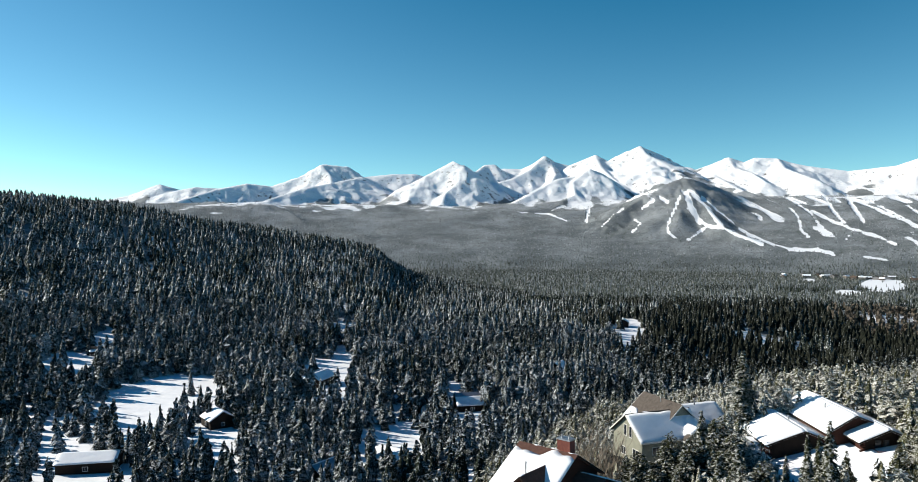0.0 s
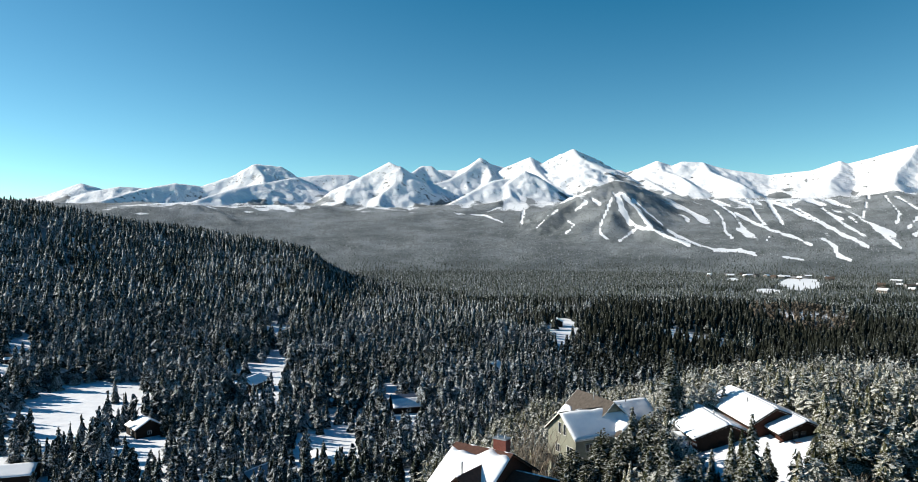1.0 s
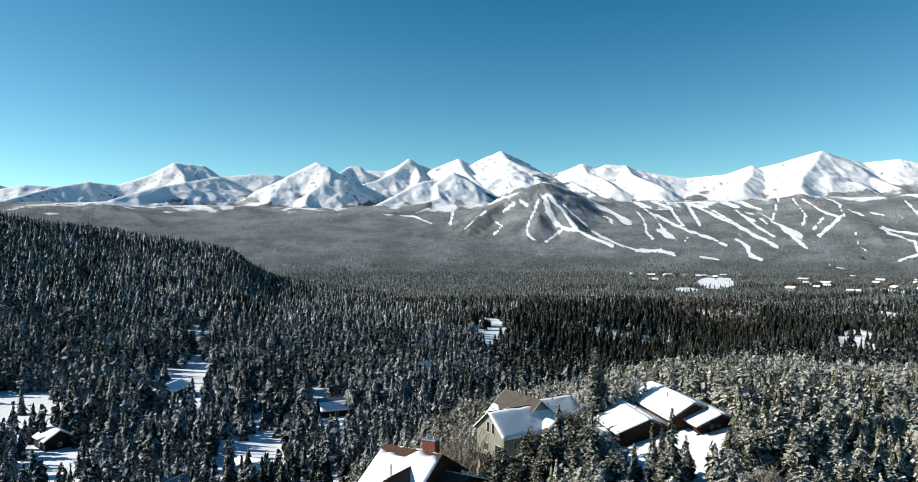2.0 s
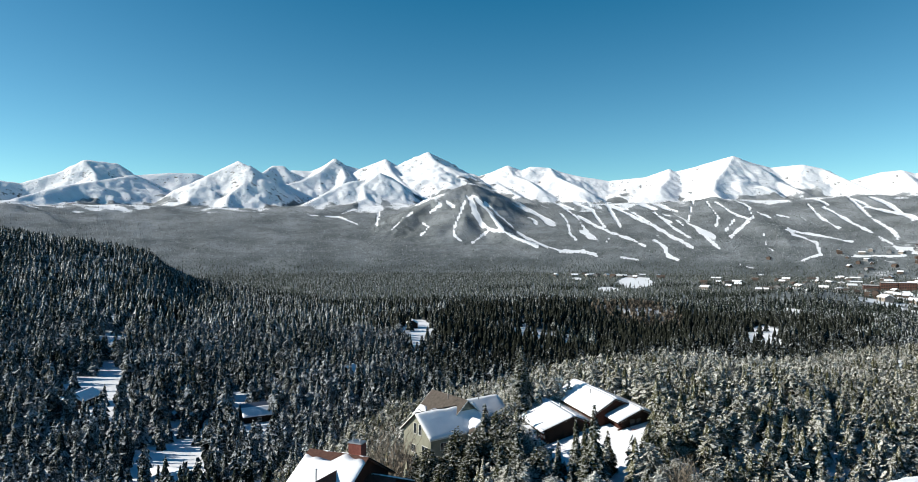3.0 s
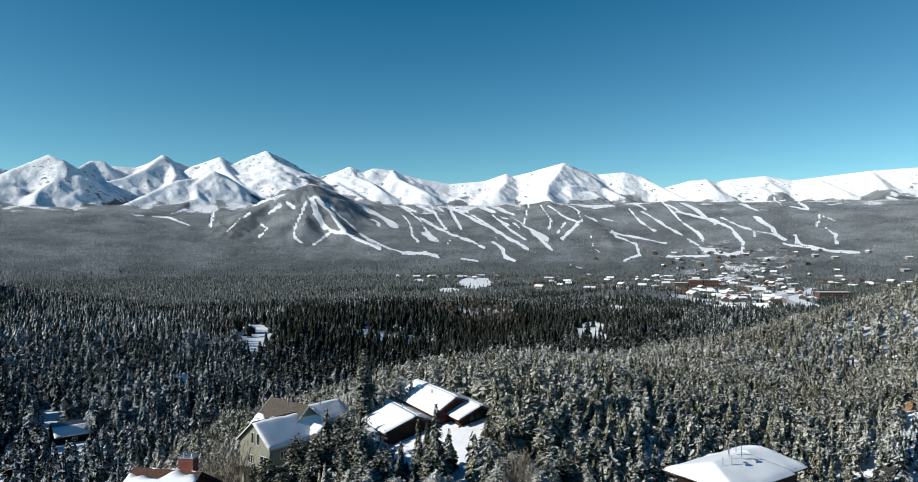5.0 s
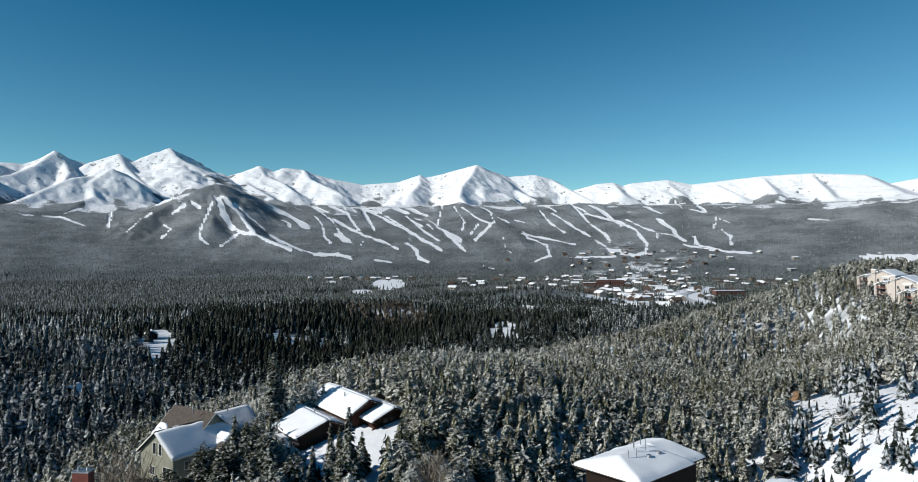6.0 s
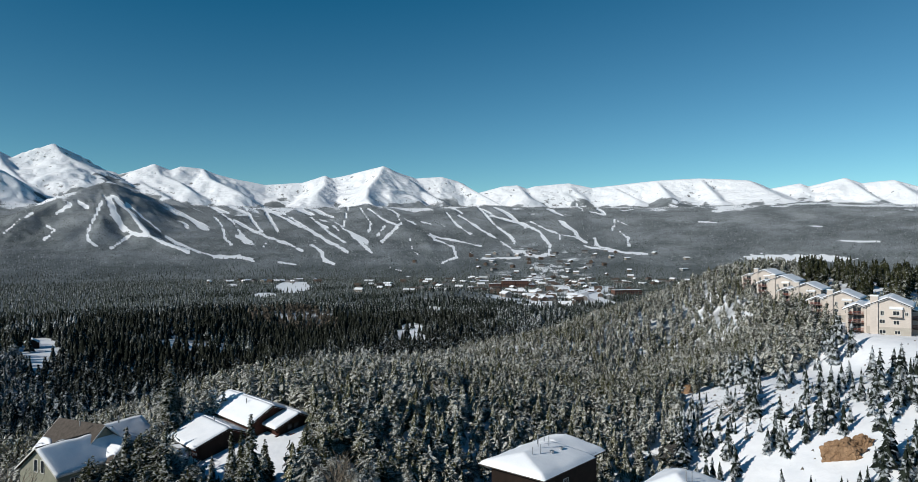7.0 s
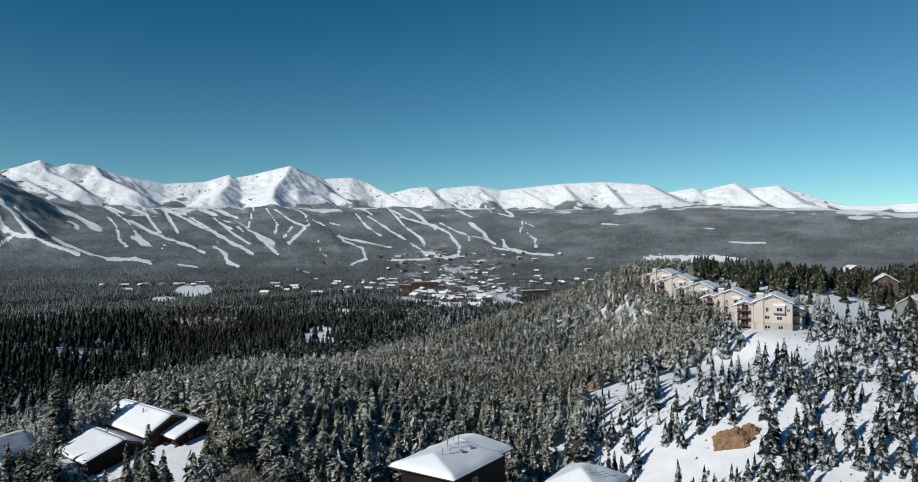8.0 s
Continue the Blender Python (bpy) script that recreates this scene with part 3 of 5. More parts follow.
def spiky_tree(rng, tiers, points, slim=0.2):
    """A small conifer of unit height: drooping jagged skirts, one over the other."""
    verts, faces = [], []
    for k in range(tiers):
        top = 1.0 if k == tiers - 1 else 0.22 + 0.78 * (k + 1.75) / (tiers + 0.75)
        low = 0.06 + 0.86 * k / tiers
        rad = slim * (1 - 0.9 * k / tiers) * rng.uniform(0.85, 1.15)
        c = len(verts)
        off = rng.uniform(-0.012, 0.012, 2)
        verts.append((off[0], off[1], min(top, 1.0)))
        turn = rng.uniform(0, 6.28)
        for q in range(2 * points):
            a = turn + math.pi * q / points
            rr = rad * (rng.uniform(0.7, 1.35) if q % 2 == 0 else rng.uniform(0.35, 0.6))
            verts.append((rr * math.cos(a), rr * math.sin(a), low + (rng.uniform(-0.04, 0.02) if q % 2 == 0 else 0.035)))
        for q in range(2 * points):
            faces.append((c, c + 1 + q, c + 1 + (q + 1) % (2 * points)))
    return np.array(verts), np.array(faces)


def sprays(rng, count, shape, size, droop, foot=0.05, loose=0.15):
    """A crown of unit height made of single sprays of needles that reach outwards and hang. shape gives the radius at a height."""
    u = foot + (1 - foot) * np.sort(1 - np.sqrt(rng.uniform(0, 1, count)))
    u = np.where(rng.uniform(0, 1, count) < 0.25, rng.uniform(foot, 1, count), u)
    whorl = rng.uniform(0.75, 1.12, 24)[(u * 23.9).astype(int)]
    a = rng.uniform(0, 2 * math.pi, count)
    lump = 1 + 0.22 * np.sin(3 * a + rng.uniform(0, 6, 1) + 9 * u)
    rad = shape(u) * whorl * lump
    tip = rad * rng.uniform(0.75, 1.12, count) + 0.01
    root = tip * rng.uniform(0.1, 0.5, count)
    size = size * (0.45 + 0.8 * (1 - u))
    o, t = np.stack([np.cos(a), np.sin(a)], -1), np.stack([-np.sin(a), np.cos(a)], -1)
    half = (size * rng.uniform(0.6, 1.3, count))[:, None]
    lift = rng.normal(0, loose, count) * size
    z0, z1 = u + 0.2 * size - lift, u - droop * (tip - root) * rng.uniform(0.5, 1.5, count) + lift
    A = np.concatenate([o * root[:, None] + t * half * 0.5, z0[:, None]], 1)
    B = np.concatenate([o * root[:, None] - t * half * 0.5, z0[:, None]], 1)
    C = np.concatenate([o * tip[:, None] - t * half * rng.uniform(0.2, 0.9, (count, 1)), z1[:, None]], 1)
    D = np.concatenate([o * tip[:, None] + t * half * rng.uniform(0.2, 0.9, (count, 1)), z1[:, None] + (0.15 + loose) * half * rng.uniform(-1, 1, (count, 1))], 1)
    V = np.stack([A, B, C, D], 1).reshape(-1, 3)
    k = 4 * np.arange(count)[:, None]
    F = np.concatenate([k + np.array([[0, 1, 2]]), k + np.array([[0, 2, 3]])], 0)
    V[:, 2] = np.clip(V[:, 2], 0.0, 1.03)
    return V, F


def spruce_shape(slim):
    return lambda u: slim * np.clip(1.02 - u, 0, 1) ** 0.85 * np.clip(0.55 + 3 * u, 0, 1)


def pine_shape(slim):
    return lambda u: slim * np.sqrt(np.clip((u - 0.12) / 0.3, 0, 1)) * np.clip(1.04 - u, 0, 1) ** 0.5


def scatter(rng, r0, r1, cell, b0=-37.0, b1=90.0, thick=1.0):
    """Places on a shaken grid between two distances, thinned by how thickly the woods stand."""
    g = np.arange(-r1, r1, cell)
    X, Y = np.meshgrid(g, g)
    X, Y = X.ravel() + rng.uniform(-0.48, 0.48, X.size) * cell, Y.ravel() + rng.uniform(-0.48, 0.48, X.size) * cell
    r, th = np.hypot(X, Y), np.degrees(np.arctan2(X, Y))
    ok = (r > r0) & (r < r1) & (th > b0) & (th < b1)
    X, Y = X[ok], Y[ok]
    ok = rng.uniform(0, 1, X.size) < woods(X, Y) ** (1 / thick)
    return X[ok], Y[ok]


def plant_mass(name, rng, X, Y, tall, templates, mat, label):
    n = len(X)
    Z = height(X, Y) - 0.3
    pick = rng.integers(0, len(templates), n)
    turn = rng.uniform(0, 6.283, n)
    wide = tall * rng.uniform(0.8, 1.25, n)
    V, F, base = [], [], 0
    for k, (tv, tf) in enumerate(templates):
        m = np.nonzero(pick == k)[0]
        c, s = np.cos(turn[m])[:, None], np.sin(turn[m])[:, None]
        w, h = wide[m][:, None], tall[m][:, None]
        vx, vy, vz = tv[None, :, 0], tv[None, :, 1], tv[None, :, 2]
        P = np.stack([X[m][:, None] + w * (vx * c - vy * s), Y[m][:, None] + w * (vx * s + vy * c), Z[m][:, None] + h * vz], -1)
        V.append(P.reshape(-1, 3))
        F.append((tf[None] + (np.arange(len(m)) * len(tv))[:, None, None] + base).reshape(-1, 3))
        base += len(m) * len(tv)
    me = mesh_from(name, np.concatenate(V), np.concatenate(F), [mat])
    return tagged(new(name, me), label, "forest", kind="stuff")


build_ground()
rng = np.random.default_rng(5)
def joined(*pieces):
    V, F, n = [], [], 0
    for v, f in pieces:
        V.append(v)
        F.append(f + n)
        n += len(v)
    return np.concatenate(V), np.concatenate(F)


def spruce(slim, tiers, points, count, size):
    return joined(spiky_tree(rng, tiers, points, slim * 0.8), sprays(rng, count, spruce_shape(slim), size, 0.5))


def pine(slim, count, size):
    return sprays(rng, count, pine_shape(slim), size, 0.1, 0.12, 0.6)


SLIM = [spruce(rng.uniform(0.17, 0.24), 6, 5, 60, 0.085) for _ in range(6)]
FINE = [spruce(rng.uniform(0.19, 0.3), 5, 5, 48, 0.13) for _ in range(7)] + [pine(rng.uniform(0.2, 0.28), 95, 0.15) for _ in range(3)]
PALE = [pine(rng.uniform(0.23, 0.32), 88, 0.11) for _ in range(6)] + [spruce(rng.uniform(0.2, 0.28), 4, 5, 60, 0.085) for _ in range(3)]
PALE_FAR = [pine(rng.uniform(0.25, 0.34), 62, 0.14) for _ in range(6)] + [spruce(rng.uniform(0.2, 0.28), 4, 5, 30, 0.12) for _ in range(3)]
MIDDLE = [spiky_tree(rng, 3, 5, rng.uniform(0.22, 0.34)) for _ in range(8)]
COARSE = [spiky_tree(rng, 2, 2, 0.22) for _ in range(5)]
TINY = [spiky_tree(rng, 1, 2, 0.3) for _ in range(5)]


def heights(rng, X, Y, low, high):
    return (low + (high - low) * (0.55 * fbm(X / 60, Y / 60, 3, 71) + 0.45 * rng.uniform(0, 1, len(X)) ** 1.5)) * np.where(rng.uniform(0, 1, len(X)) < 0.12, 0.6, 1)


def on_spur(X, Y):
    d, s = to_line(X, Y, (0, 0), plan(29, 200))
    d2, s2 = to_line(X, Y, plan(40, 130), plan(66, 420))
    return (d < 70) | (d2 < 95)


def behind(X, Y):
    """The tall wood behind the apartments."""
    b, r = np.degrees(np.arctan2(X, Y)), np.hypot(X, Y)
    return (b > 71) & (r > np.interp(b, (71, 77), (335, 262)))


NEAR_EDGE = 172.0
X, Y = scatter(rng, 86, 260, 5.2)
keep = ~on_spur(X, Y) & ~on_bank(X, Y)
BX, BY = scatter(rng, 86, 260, 3.2)
bank = on_bank(BX, BY)
PX, PY = scatter(rng, 86, 260, 3.1, thick=6.0)
dense = on_spur(PX, PY) & ~on_bank(PX, PY)
X, Y = np.concatenate([X[keep], BX[bank], PX[dense]]), np.concatenate([Y[keep], BY[bank], PY[dense]])
spur = np.concatenate([np.zeros(int(keep.sum() + bank.sum()), bool), np.ones(int(dense.sum()), bool)])
tall = np.where(spur, heights(rng, X, Y, 5, 10), np.where(on_bank(X, Y), 2.6 + 6.9 * rng.uniform(0, 1, len(X)) ** 1.3, heights(rng, X, Y, 5, 14)))
close = np.hypot(X, Y) < NEAR_EDGE
NEAR_TREES = (X[close], Y[close], tall[close], spur[close])
bank = on_bank(X, Y)
for pick, name, kinds, mat, label in ((~close & bank, "bank_spruces", SLIM, MID_NEEDLES, "slim young frosted spruces on the snowy bank"), (~close & spur, "pine_wood", PALE, PALE_NEEDLES, "pale frosted pines crowding the spur behind the houses"),
                                      (~close & ~spur & ~bank, "conifer_wood", FINE, NEEDLES, "frosted dark conifers standing close on a snowy slope")):
    plant_mass(name, rng, X[pick], Y[pick], tall[pick], kinds, mat, label)
X, Y = scatter(rng, 260, 470, 3.7, thick=6.0)
spur = on_spur(X, Y) & ~on_bank(X, Y) & ~behind(X, Y)
plant_mass("pine_slope", rng, X[spur], Y[spur], heights(rng, X[spur], Y[spur], 4, 8.5), PALE_FAR, PALE_NEEDLES, "pale frosted pine forest covering the wooded shoulder")
X, Y = scatter(rng, 260, 470, 5.6)
spur = on_spur(X, Y) & ~on_bank(X, Y) & ~behind(X, Y)
X, Y = X[~spur], Y[~spur]
back = behind(X, Y) | (np.degrees(np.arctan2(X, Y)) > 72)
plant_mass("terrace_spruces", rng, X[back], Y[back], heights(rng, X[back], Y[back], 6, 13), FINE, DARK_NEEDLES, "dark green spruces in the sun behind the apartments")
X, Y = X[~back], Y[~back]


def in_shade_belt(X, Y):
    """The belts in the hollow whose shade is painted with darker, barely frosted needles."""
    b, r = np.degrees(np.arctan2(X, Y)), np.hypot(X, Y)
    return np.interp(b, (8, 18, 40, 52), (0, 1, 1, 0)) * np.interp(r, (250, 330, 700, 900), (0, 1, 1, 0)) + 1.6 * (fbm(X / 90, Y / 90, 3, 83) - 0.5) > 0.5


low = in_shade_belt(X, Y)
tall = heights(rng, X, Y, 6, 18)
plant_mass("hillside_forest", rng, X[~low], Y[~low], tall[~low], FINE, NEEDLES, "tall dark frosted spruces on the hillside")
plant_mass("hollow_forest", rng, X[low], Y[low], tall[low], FINE, SHADED_NEEDLES, "spruces in the hollow, their shade put into dark needles with little frost")
X, Y = scatter(rng, 470, 980, 6.6)
low = in_shade_belt(X, Y)
tall = heights(rng, X, Y, 6, 17)
grove = (np.hypot((np.degrees(np.arctan2(X, Y)) - 31) / 4.2, (np.hypot(X, Y) - 800) / 90) + 0.9 * (fbm(X / 60, Y / 60, 3, 91) - 0.5) < 1) & (rng.uniform(0, 1, len(X)) < 0.85)
plant_mass("bare_aspen_grove", rng, X[grove], Y[grove], 0.75 * tall[grove], [pine(0.26, 26, 0.2) for _ in range(5)], BARE_WOOD, "brown leafless aspen grove among the dark conifers")
X, Y, low, tall = X[~grove], Y[~grove], low[~grove], tall[~grove]
plant_mass("valley_forest", rng, X[~low], Y[~low], tall[~low], MIDDLE, MID_NEEDLES, "dense frosted conifer forest on the valley side")
plant_mass("dark_valley_forest", rng, X[low], Y[low], tall[low], MIDDLE, SHADED_NEEDLES, "belt of barely frosted conifers in the valley, coloured dark for shade")
X, Y = scatter(rng, 980, 2300, 9.6)
low = fbm(X / 260, Y / 130, 3, 87) + np.interp(np.degrees(np.arctan2(X, Y)), (8, 28), (-0.3, 0)) + np.interp(np.hypot(X, Y), (1400, 1850), (0, -0.3)) > 0.53
tall = heights(rng, X, Y, 5, 11)
plant_mass("far_forest", rng, X[~low], Y[~low], tall[~low], COARSE, HAZY_NEEDLES, "distant frosted conifer forest across the valley floor, paled for haze")
plant_mass("dark_far_forest", rng, X[low], Y[low], 1.15 * tall[low], COARSE, MID_NEEDLES, "darker belts of conifers on the valley floor")
X, Y = scatter(rng, 2300, 4200, 10.0)
plant_mass("mountain_forest", rng, X, Y, rng.uniform(3.5, 6.5, len(X)), TINY, HAZY_NEEDLES, "far frosted forest on the mountain flanks, paled for haze")

# ---------------------------------------------------------------- materials of the buildings
SIDING = surface("grey_green_siding", (0.19, 0.192, 0.15), (0.27, 0.268, 0.212), 0.8, 0.8)
LOGS = surface("red_brown_logs", (0.026, 0.009, 0.006), (0.062, 0.021, 0.013), 0.9, 0.7)
DARK_WOOD = surface("dark_stained_boards", (0.009, 0.006, 0.0045), (0.024, 0.014, 0.01), 0.9, 0.75)
SHINGLE = surface("brown_shingles", (0.05, 0.042, 0.036), (0.12, 0.1, 0.085), 1.8, 0.9, 0.6, 0.03)
RED_SHINGLE = surface("rust_brown_shingles", (0.055, 0.028, 0.022), (0.12, 0.06, 0.045), 1.8, 0.9, 0.6, 0.03)
BRICKWORK = surface("red_brick", (0.11, 0.038, 0.03), (0.2, 0.07, 0.053), 2.5, 0.9, 0.5, 0.02)
HOTEL_BRICK = surface("brown_brick", (0.085, 0.042, 0.032), (0.15, 0.08, 0.06), 0.3, 0.9)
STUCCO = surface("beige_stucco", (0.46, 0.405, 0.36), (0.58, 0.515, 0.46), 0.4, 0.9, 0.2, 0.01)
PLINTH = surface("grey_beige_plinth", (0.33, 0.3, 0.26), (0.43, 0.39, 0.34), 0.6, 0.9)
WHITE_TRIM = surface("pale_trim", (0.5, 0.49, 0.46), (0.66, 0.65, 0.62), 1.5, 0.6)
RAILING = surface("red_brown_rails", (0.14, 0.045, 0.03), (0.24, 0.08, 0.05), 2.0, 0.7)
ZINC = surface("zinc", (0.28, 0.29, 0.3), (0.42, 0.43, 0.45), 1.5, 0.45, 0.1, 0.005, 0.8)
RUST_ROCK = surface("rusty_rock", (0.17, 0.1, 0.055), (0.42, 0.27, 0.16), 0.6, 0.95, 1.0, 0.4)
GREY_ROCK = surface("dark_rock", (0.03, 0.029, 0.028), (0.1, 0.095, 0.09), 0.4, 0.95, 1.0, 0.3)
BARE_BARK = surface("bare_aspen_bark", (0.16, 0.13, 0.1), (0.32, 0.27, 0.21), 3.0, 0.9)
BRUSH = surface("dry_brush", (0.1, 0.085, 0.07), (0.2, 0.17, 0.14), 1.0, 0.95)
TOWN_WALLS = [surface("town_wall_brown", (0.07, 0.05, 0.04), (0.13, 0.095, 0.075), 0.2), surface("town_wall_tan", (0.2, 0.175, 0.15), (0.3, 0.265, 0.23), 0.2), surface("town_wall_grey", (0.16, 0.16, 0.16), (0.27, 0.27, 0.27), 0.2)]
ROAD = surface("packed_snow_road", (0.42, 0.42, 0.43), (0.6, 0.6, 0.62), 0.15, 0.8)
CAR_PAINT = surface("dark_car_paint", (0.015, 0.016, 0.018), (0.03, 0.03, 0.033), 1.0, 0.3, 0.05, 0.002)
RUBBER = surface("rubber", (0.015, 0.015, 0.015), (0.03, 0.03, 0.03), 4.0, 0.9)
GLASS, nodes_, links_, bsdf_ = material("dark_window_glass")
bsdf_.inputs["Base Color"].default_value = (0.02, 0.025, 0.03, 1)
bsdf_.inputs["Roughness"].default_value = 0.12
bsdf_.inputs["Specular IOR Level"].default_value = 0.25


# ---------------------------------------------------------------- building helpers
def part(name, bm, mat, parent, label=""):
    bmesh.ops.recalc_face_normals(bm, faces=bm.faces)
    me = bpy.data.meshes.new(name)
    bm.to_mesh(me)
    bm.free()
    me.materials.append(mat)
    ob = new(name, me)
    ob.parent = parent
    return tagged(ob, label)


def thing(name, x, y, z, turn, label, category, group=""):
    ob = new(name)
    ob.matrix_basis = pose(x, y, z, 0, 0, turn)
    ob.empty_display_size = 0.5
    return tagged(ob, label, category, group)


def box(bm, x0, x1, y0, y1, z0, z1, m=None):
    vs = [bm.verts.new(p) for p in ((x0, y0, z0), (x1, y0, z0), (x1, y1, z0), (x0, y1, z0), (x0, y0, z1), (x1, y0, z1), (x1, y1, z1), (x0, y1, z1))]
    for f in ((0, 3, 2, 1), (4, 5, 6, 7), (0, 1, 5, 4), (1, 2, 6, 5), (2, 3, 7, 6), (3, 0, 4, 7)):
        bm.faces.new([vs[k] for k in f])
    if m is not None:
        bmesh.ops.transform(bm, matrix=m, verts=vs)
    return vs


def solid(bm, profile, x0, x1, m=None):
    """Extrudes a profile in y, z along x."""
    a = [bm.verts.new((x0, y, z)) for y, z in profile]
    b = [bm.verts.new((x1, y, z)) for y, z in profile]
    n = len(profile)
    bm.faces.new(a[::-1])
    bm.faces.new(b)
    for k in range(n):
        bm.faces.new((a[k], a[(k + 1) % n], b[(k + 1) % n], b[k]))
    if m is not None:
        bmesh.ops.transform(bm, matrix=m, verts=a + b)


def slab(bm, corners, thick):
    """A roof slab: four corners of its upper face, thickened downwards."""
    c = [Vector(p) for p in corners]
    n = (c[1] - c[0]).cross(c[3] - c[0]).normalized()
    n = n if n.z > 0 else -n
    t = [bm.verts.new(p) for p in c]
    u = [bm.verts.new(p - n * thick) for p in c]
    k = len(c)
    bm.faces.new(t)
    bm.faces.new(u[::-1])
    for i in range(k):
        bm.faces.new((t[i], u[i], u[(i + 1) % k], t[(i + 1) % k]))


def snow_sheet(bm, corners, thick, seed, nu=22, nv=12, ragged=0.0, span=(0, 1, 0, 1)):
    """Soft snow on a roof plane: full in the middle, rounded off at its edges, ragged where it melts. corners: eave, eave, ridge, ridge."""
    c = [Vector(p) for p in corners]
    n = (c[1] - c[0]).cross(c[3] - c[0]).normalized()
    n = n if n.z > 0 else -n
    u0, u1, v0, v1 = span
    top = []
    for j in range(nv + 1):
        row = []
        for i in range(nu + 1):
            a, b = i / nu, j / nv
            w = noise.noise(Vector((a * 5 + seed, b * 5, seed * 0.7)))
            bb = v0 + (v1 - v0) * b + ragged * (1 - b if v1 >= 1 else b) * w * 0.6
            aa = u0 + (u1 - u0) * a
            p = (c[0] * (1 - aa) + c[1] * aa) * (1 - bb) + (c[3] * (1 - aa) + c[2] * aa) * bb
            rim = min(1, 14 * min(a, 1 - a, b + 0.02, 1 - b + (0.06 if v1 >= 1 else 0)))
            row.append(bm.verts.new(p + n * (0.02 + thick * math.sqrt(max(rim, 0)) * (0.9 + 0.2 * w))))
        top.append(row)
    for j in range(nv):
        for i in range(nu):
            bm.faces.new((top[j][i], top[j][i + 1], top[j + 1][i + 1], top[j + 1][i])).smooth = True
    edge = [top[0][i] for i in range(nu + 1)] + [top[j][nu] for j in range(1, nv + 1)] + [top[nv][i] for i in range(nu - 1, -1, -1)] + [top[j][0] for j in range(nv - 1, 0, -1)]
    low = [bm.verts.new(v.co - n * (0.02 + thick * 0.8)) for v in edge]
    for k in range(len(edge)):
        bm.faces.new((edge[k], low[k], low[(k + 1) % len(edge)], edge[(k + 1) % len(edge)])).smooth = True


def gable_block(house, m, x0, x1, w, low, eave, ridge, wall_mat, roof_mat, over=0.7, snow=(1.0, 1.0), thick=0.38, seed=1, ragged=0.0, off=0.0):
    """A gabled block whose ridge runs along x; m places it in the house. snow: the part of each slope (-y, +y) that is covered, from the ridge down when negative."""
    bm = bmesh.new()
    h = w / 2
    solid(bm, ((-h, low), (h, low), (h, eave), (off, ridge), (-h, eave)), x0, x1, m)
    part("wall", bm, wall_mat, house)
    for side, cover in zip((-1, 1), snow):
        run = h - side * off
        drop = (ridge - eave) / run
        e = (side * (h + over), eave - drop * over + 0.22)
        corners = [m @ Vector(p) for p in ((x0 - over, e[0], e[1]), (x1 + over, e[0], e[1]), (x1 + over, off, ridge + 0.22), (x0 - over, off, ridge + 0.22))]
        bm = bmesh.new()
        slab(bm, corners, 0.2)
        slope = part("roof", bm, roof_mat, house)
        bm = bmesh.new()
        for a, b in ((0, 1), (1, 2), (3, 0)):      # fascia boards
            p, q = corners[a], corners[b]
            inward = Vector((0, 0, -0.26))
            nrm = (q - p).cross(Vector((0, 0, 1))).normalized() * 0.04
            vs = [bm.verts.new(v) for v in (p + nrm, q + nrm, q + nrm + inward, p + nrm + inward, p - nrm, q - nrm, q - nrm + inward, p - nrm + inward)]
            for f in ((0, 1, 2, 3), (7, 6, 5, 4), (0, 4, 5, 1), (3, 2, 6, 7), (0, 3, 7, 4), (1, 5, 6, 2)):
                bm.faces.new([vs[k] for k in f])
        part("fascia", bm, WHITE_TRIM if wall_mat is SIDING else DARK_WOOD, slope)
        if cover:
            bm = bmesh.new()
            span = (0.0, 1.0, 0.0, cover) if cover > 0 else (0.0, 1.0, 1 + cover, 1.0)
            snow_sheet(bm, corners, thick, seed + side * 3.1, ragged=ragged, span=span)
            part("snow", bm, SNOW, slope, "thick snow lying on the roof")
    return


def window(house, m, width, high, bars=1, trim=None):
    """A framed window; m puts its middle on the wall, with its front along -y."""
    bm = bmesh.new()
    a, b = width / 2, high / 2
    for x0, x1, z0, z1 in ((-a - 0.1, -a, -b - 0.1, b + 0.1), (a, a + 0.1, -b - 0.1, b + 0.1), (-a, a, b, b + 0.1), (-a, a, -b - 0.1, -b)):
        box(bm, x0, x1, -0.08, 0.03, z0, z1, m)
    for k in range(bars):
        x = -a + width * (k + 1) / (bars + 1)
        box(bm, x - 0.04, x + 0.04, -0.06, 0.02, -b, b, m)
    w = part("window", bm, trim or WHITE_TRIM, house)
    bm = bmesh.new()
    box(bm, -a, a, -0.03, 0.02, -b, b, m)
    part("pane", bm, GLASS, w, "dark window pane")
    return w


def pipe(house, x, y, z, high, radius=0.09):
    bm = bmesh.new()
    bmesh.ops.create_cone(bm, cap_ends=True, segments=10, radius1=radius, radius2=radius, depth=high, matrix=Matrix.Translation((x, y, z + high / 2)))
    bmesh.ops.create_cone(bm, cap_ends=True, segments=10, radius1=radius * 1.5, radius2=radius * 0.7, depth=0.16, matrix=Matrix.Translation((x, y, z + high + 0.05)))
    part("vent_pipe", bm, ZINC, house)


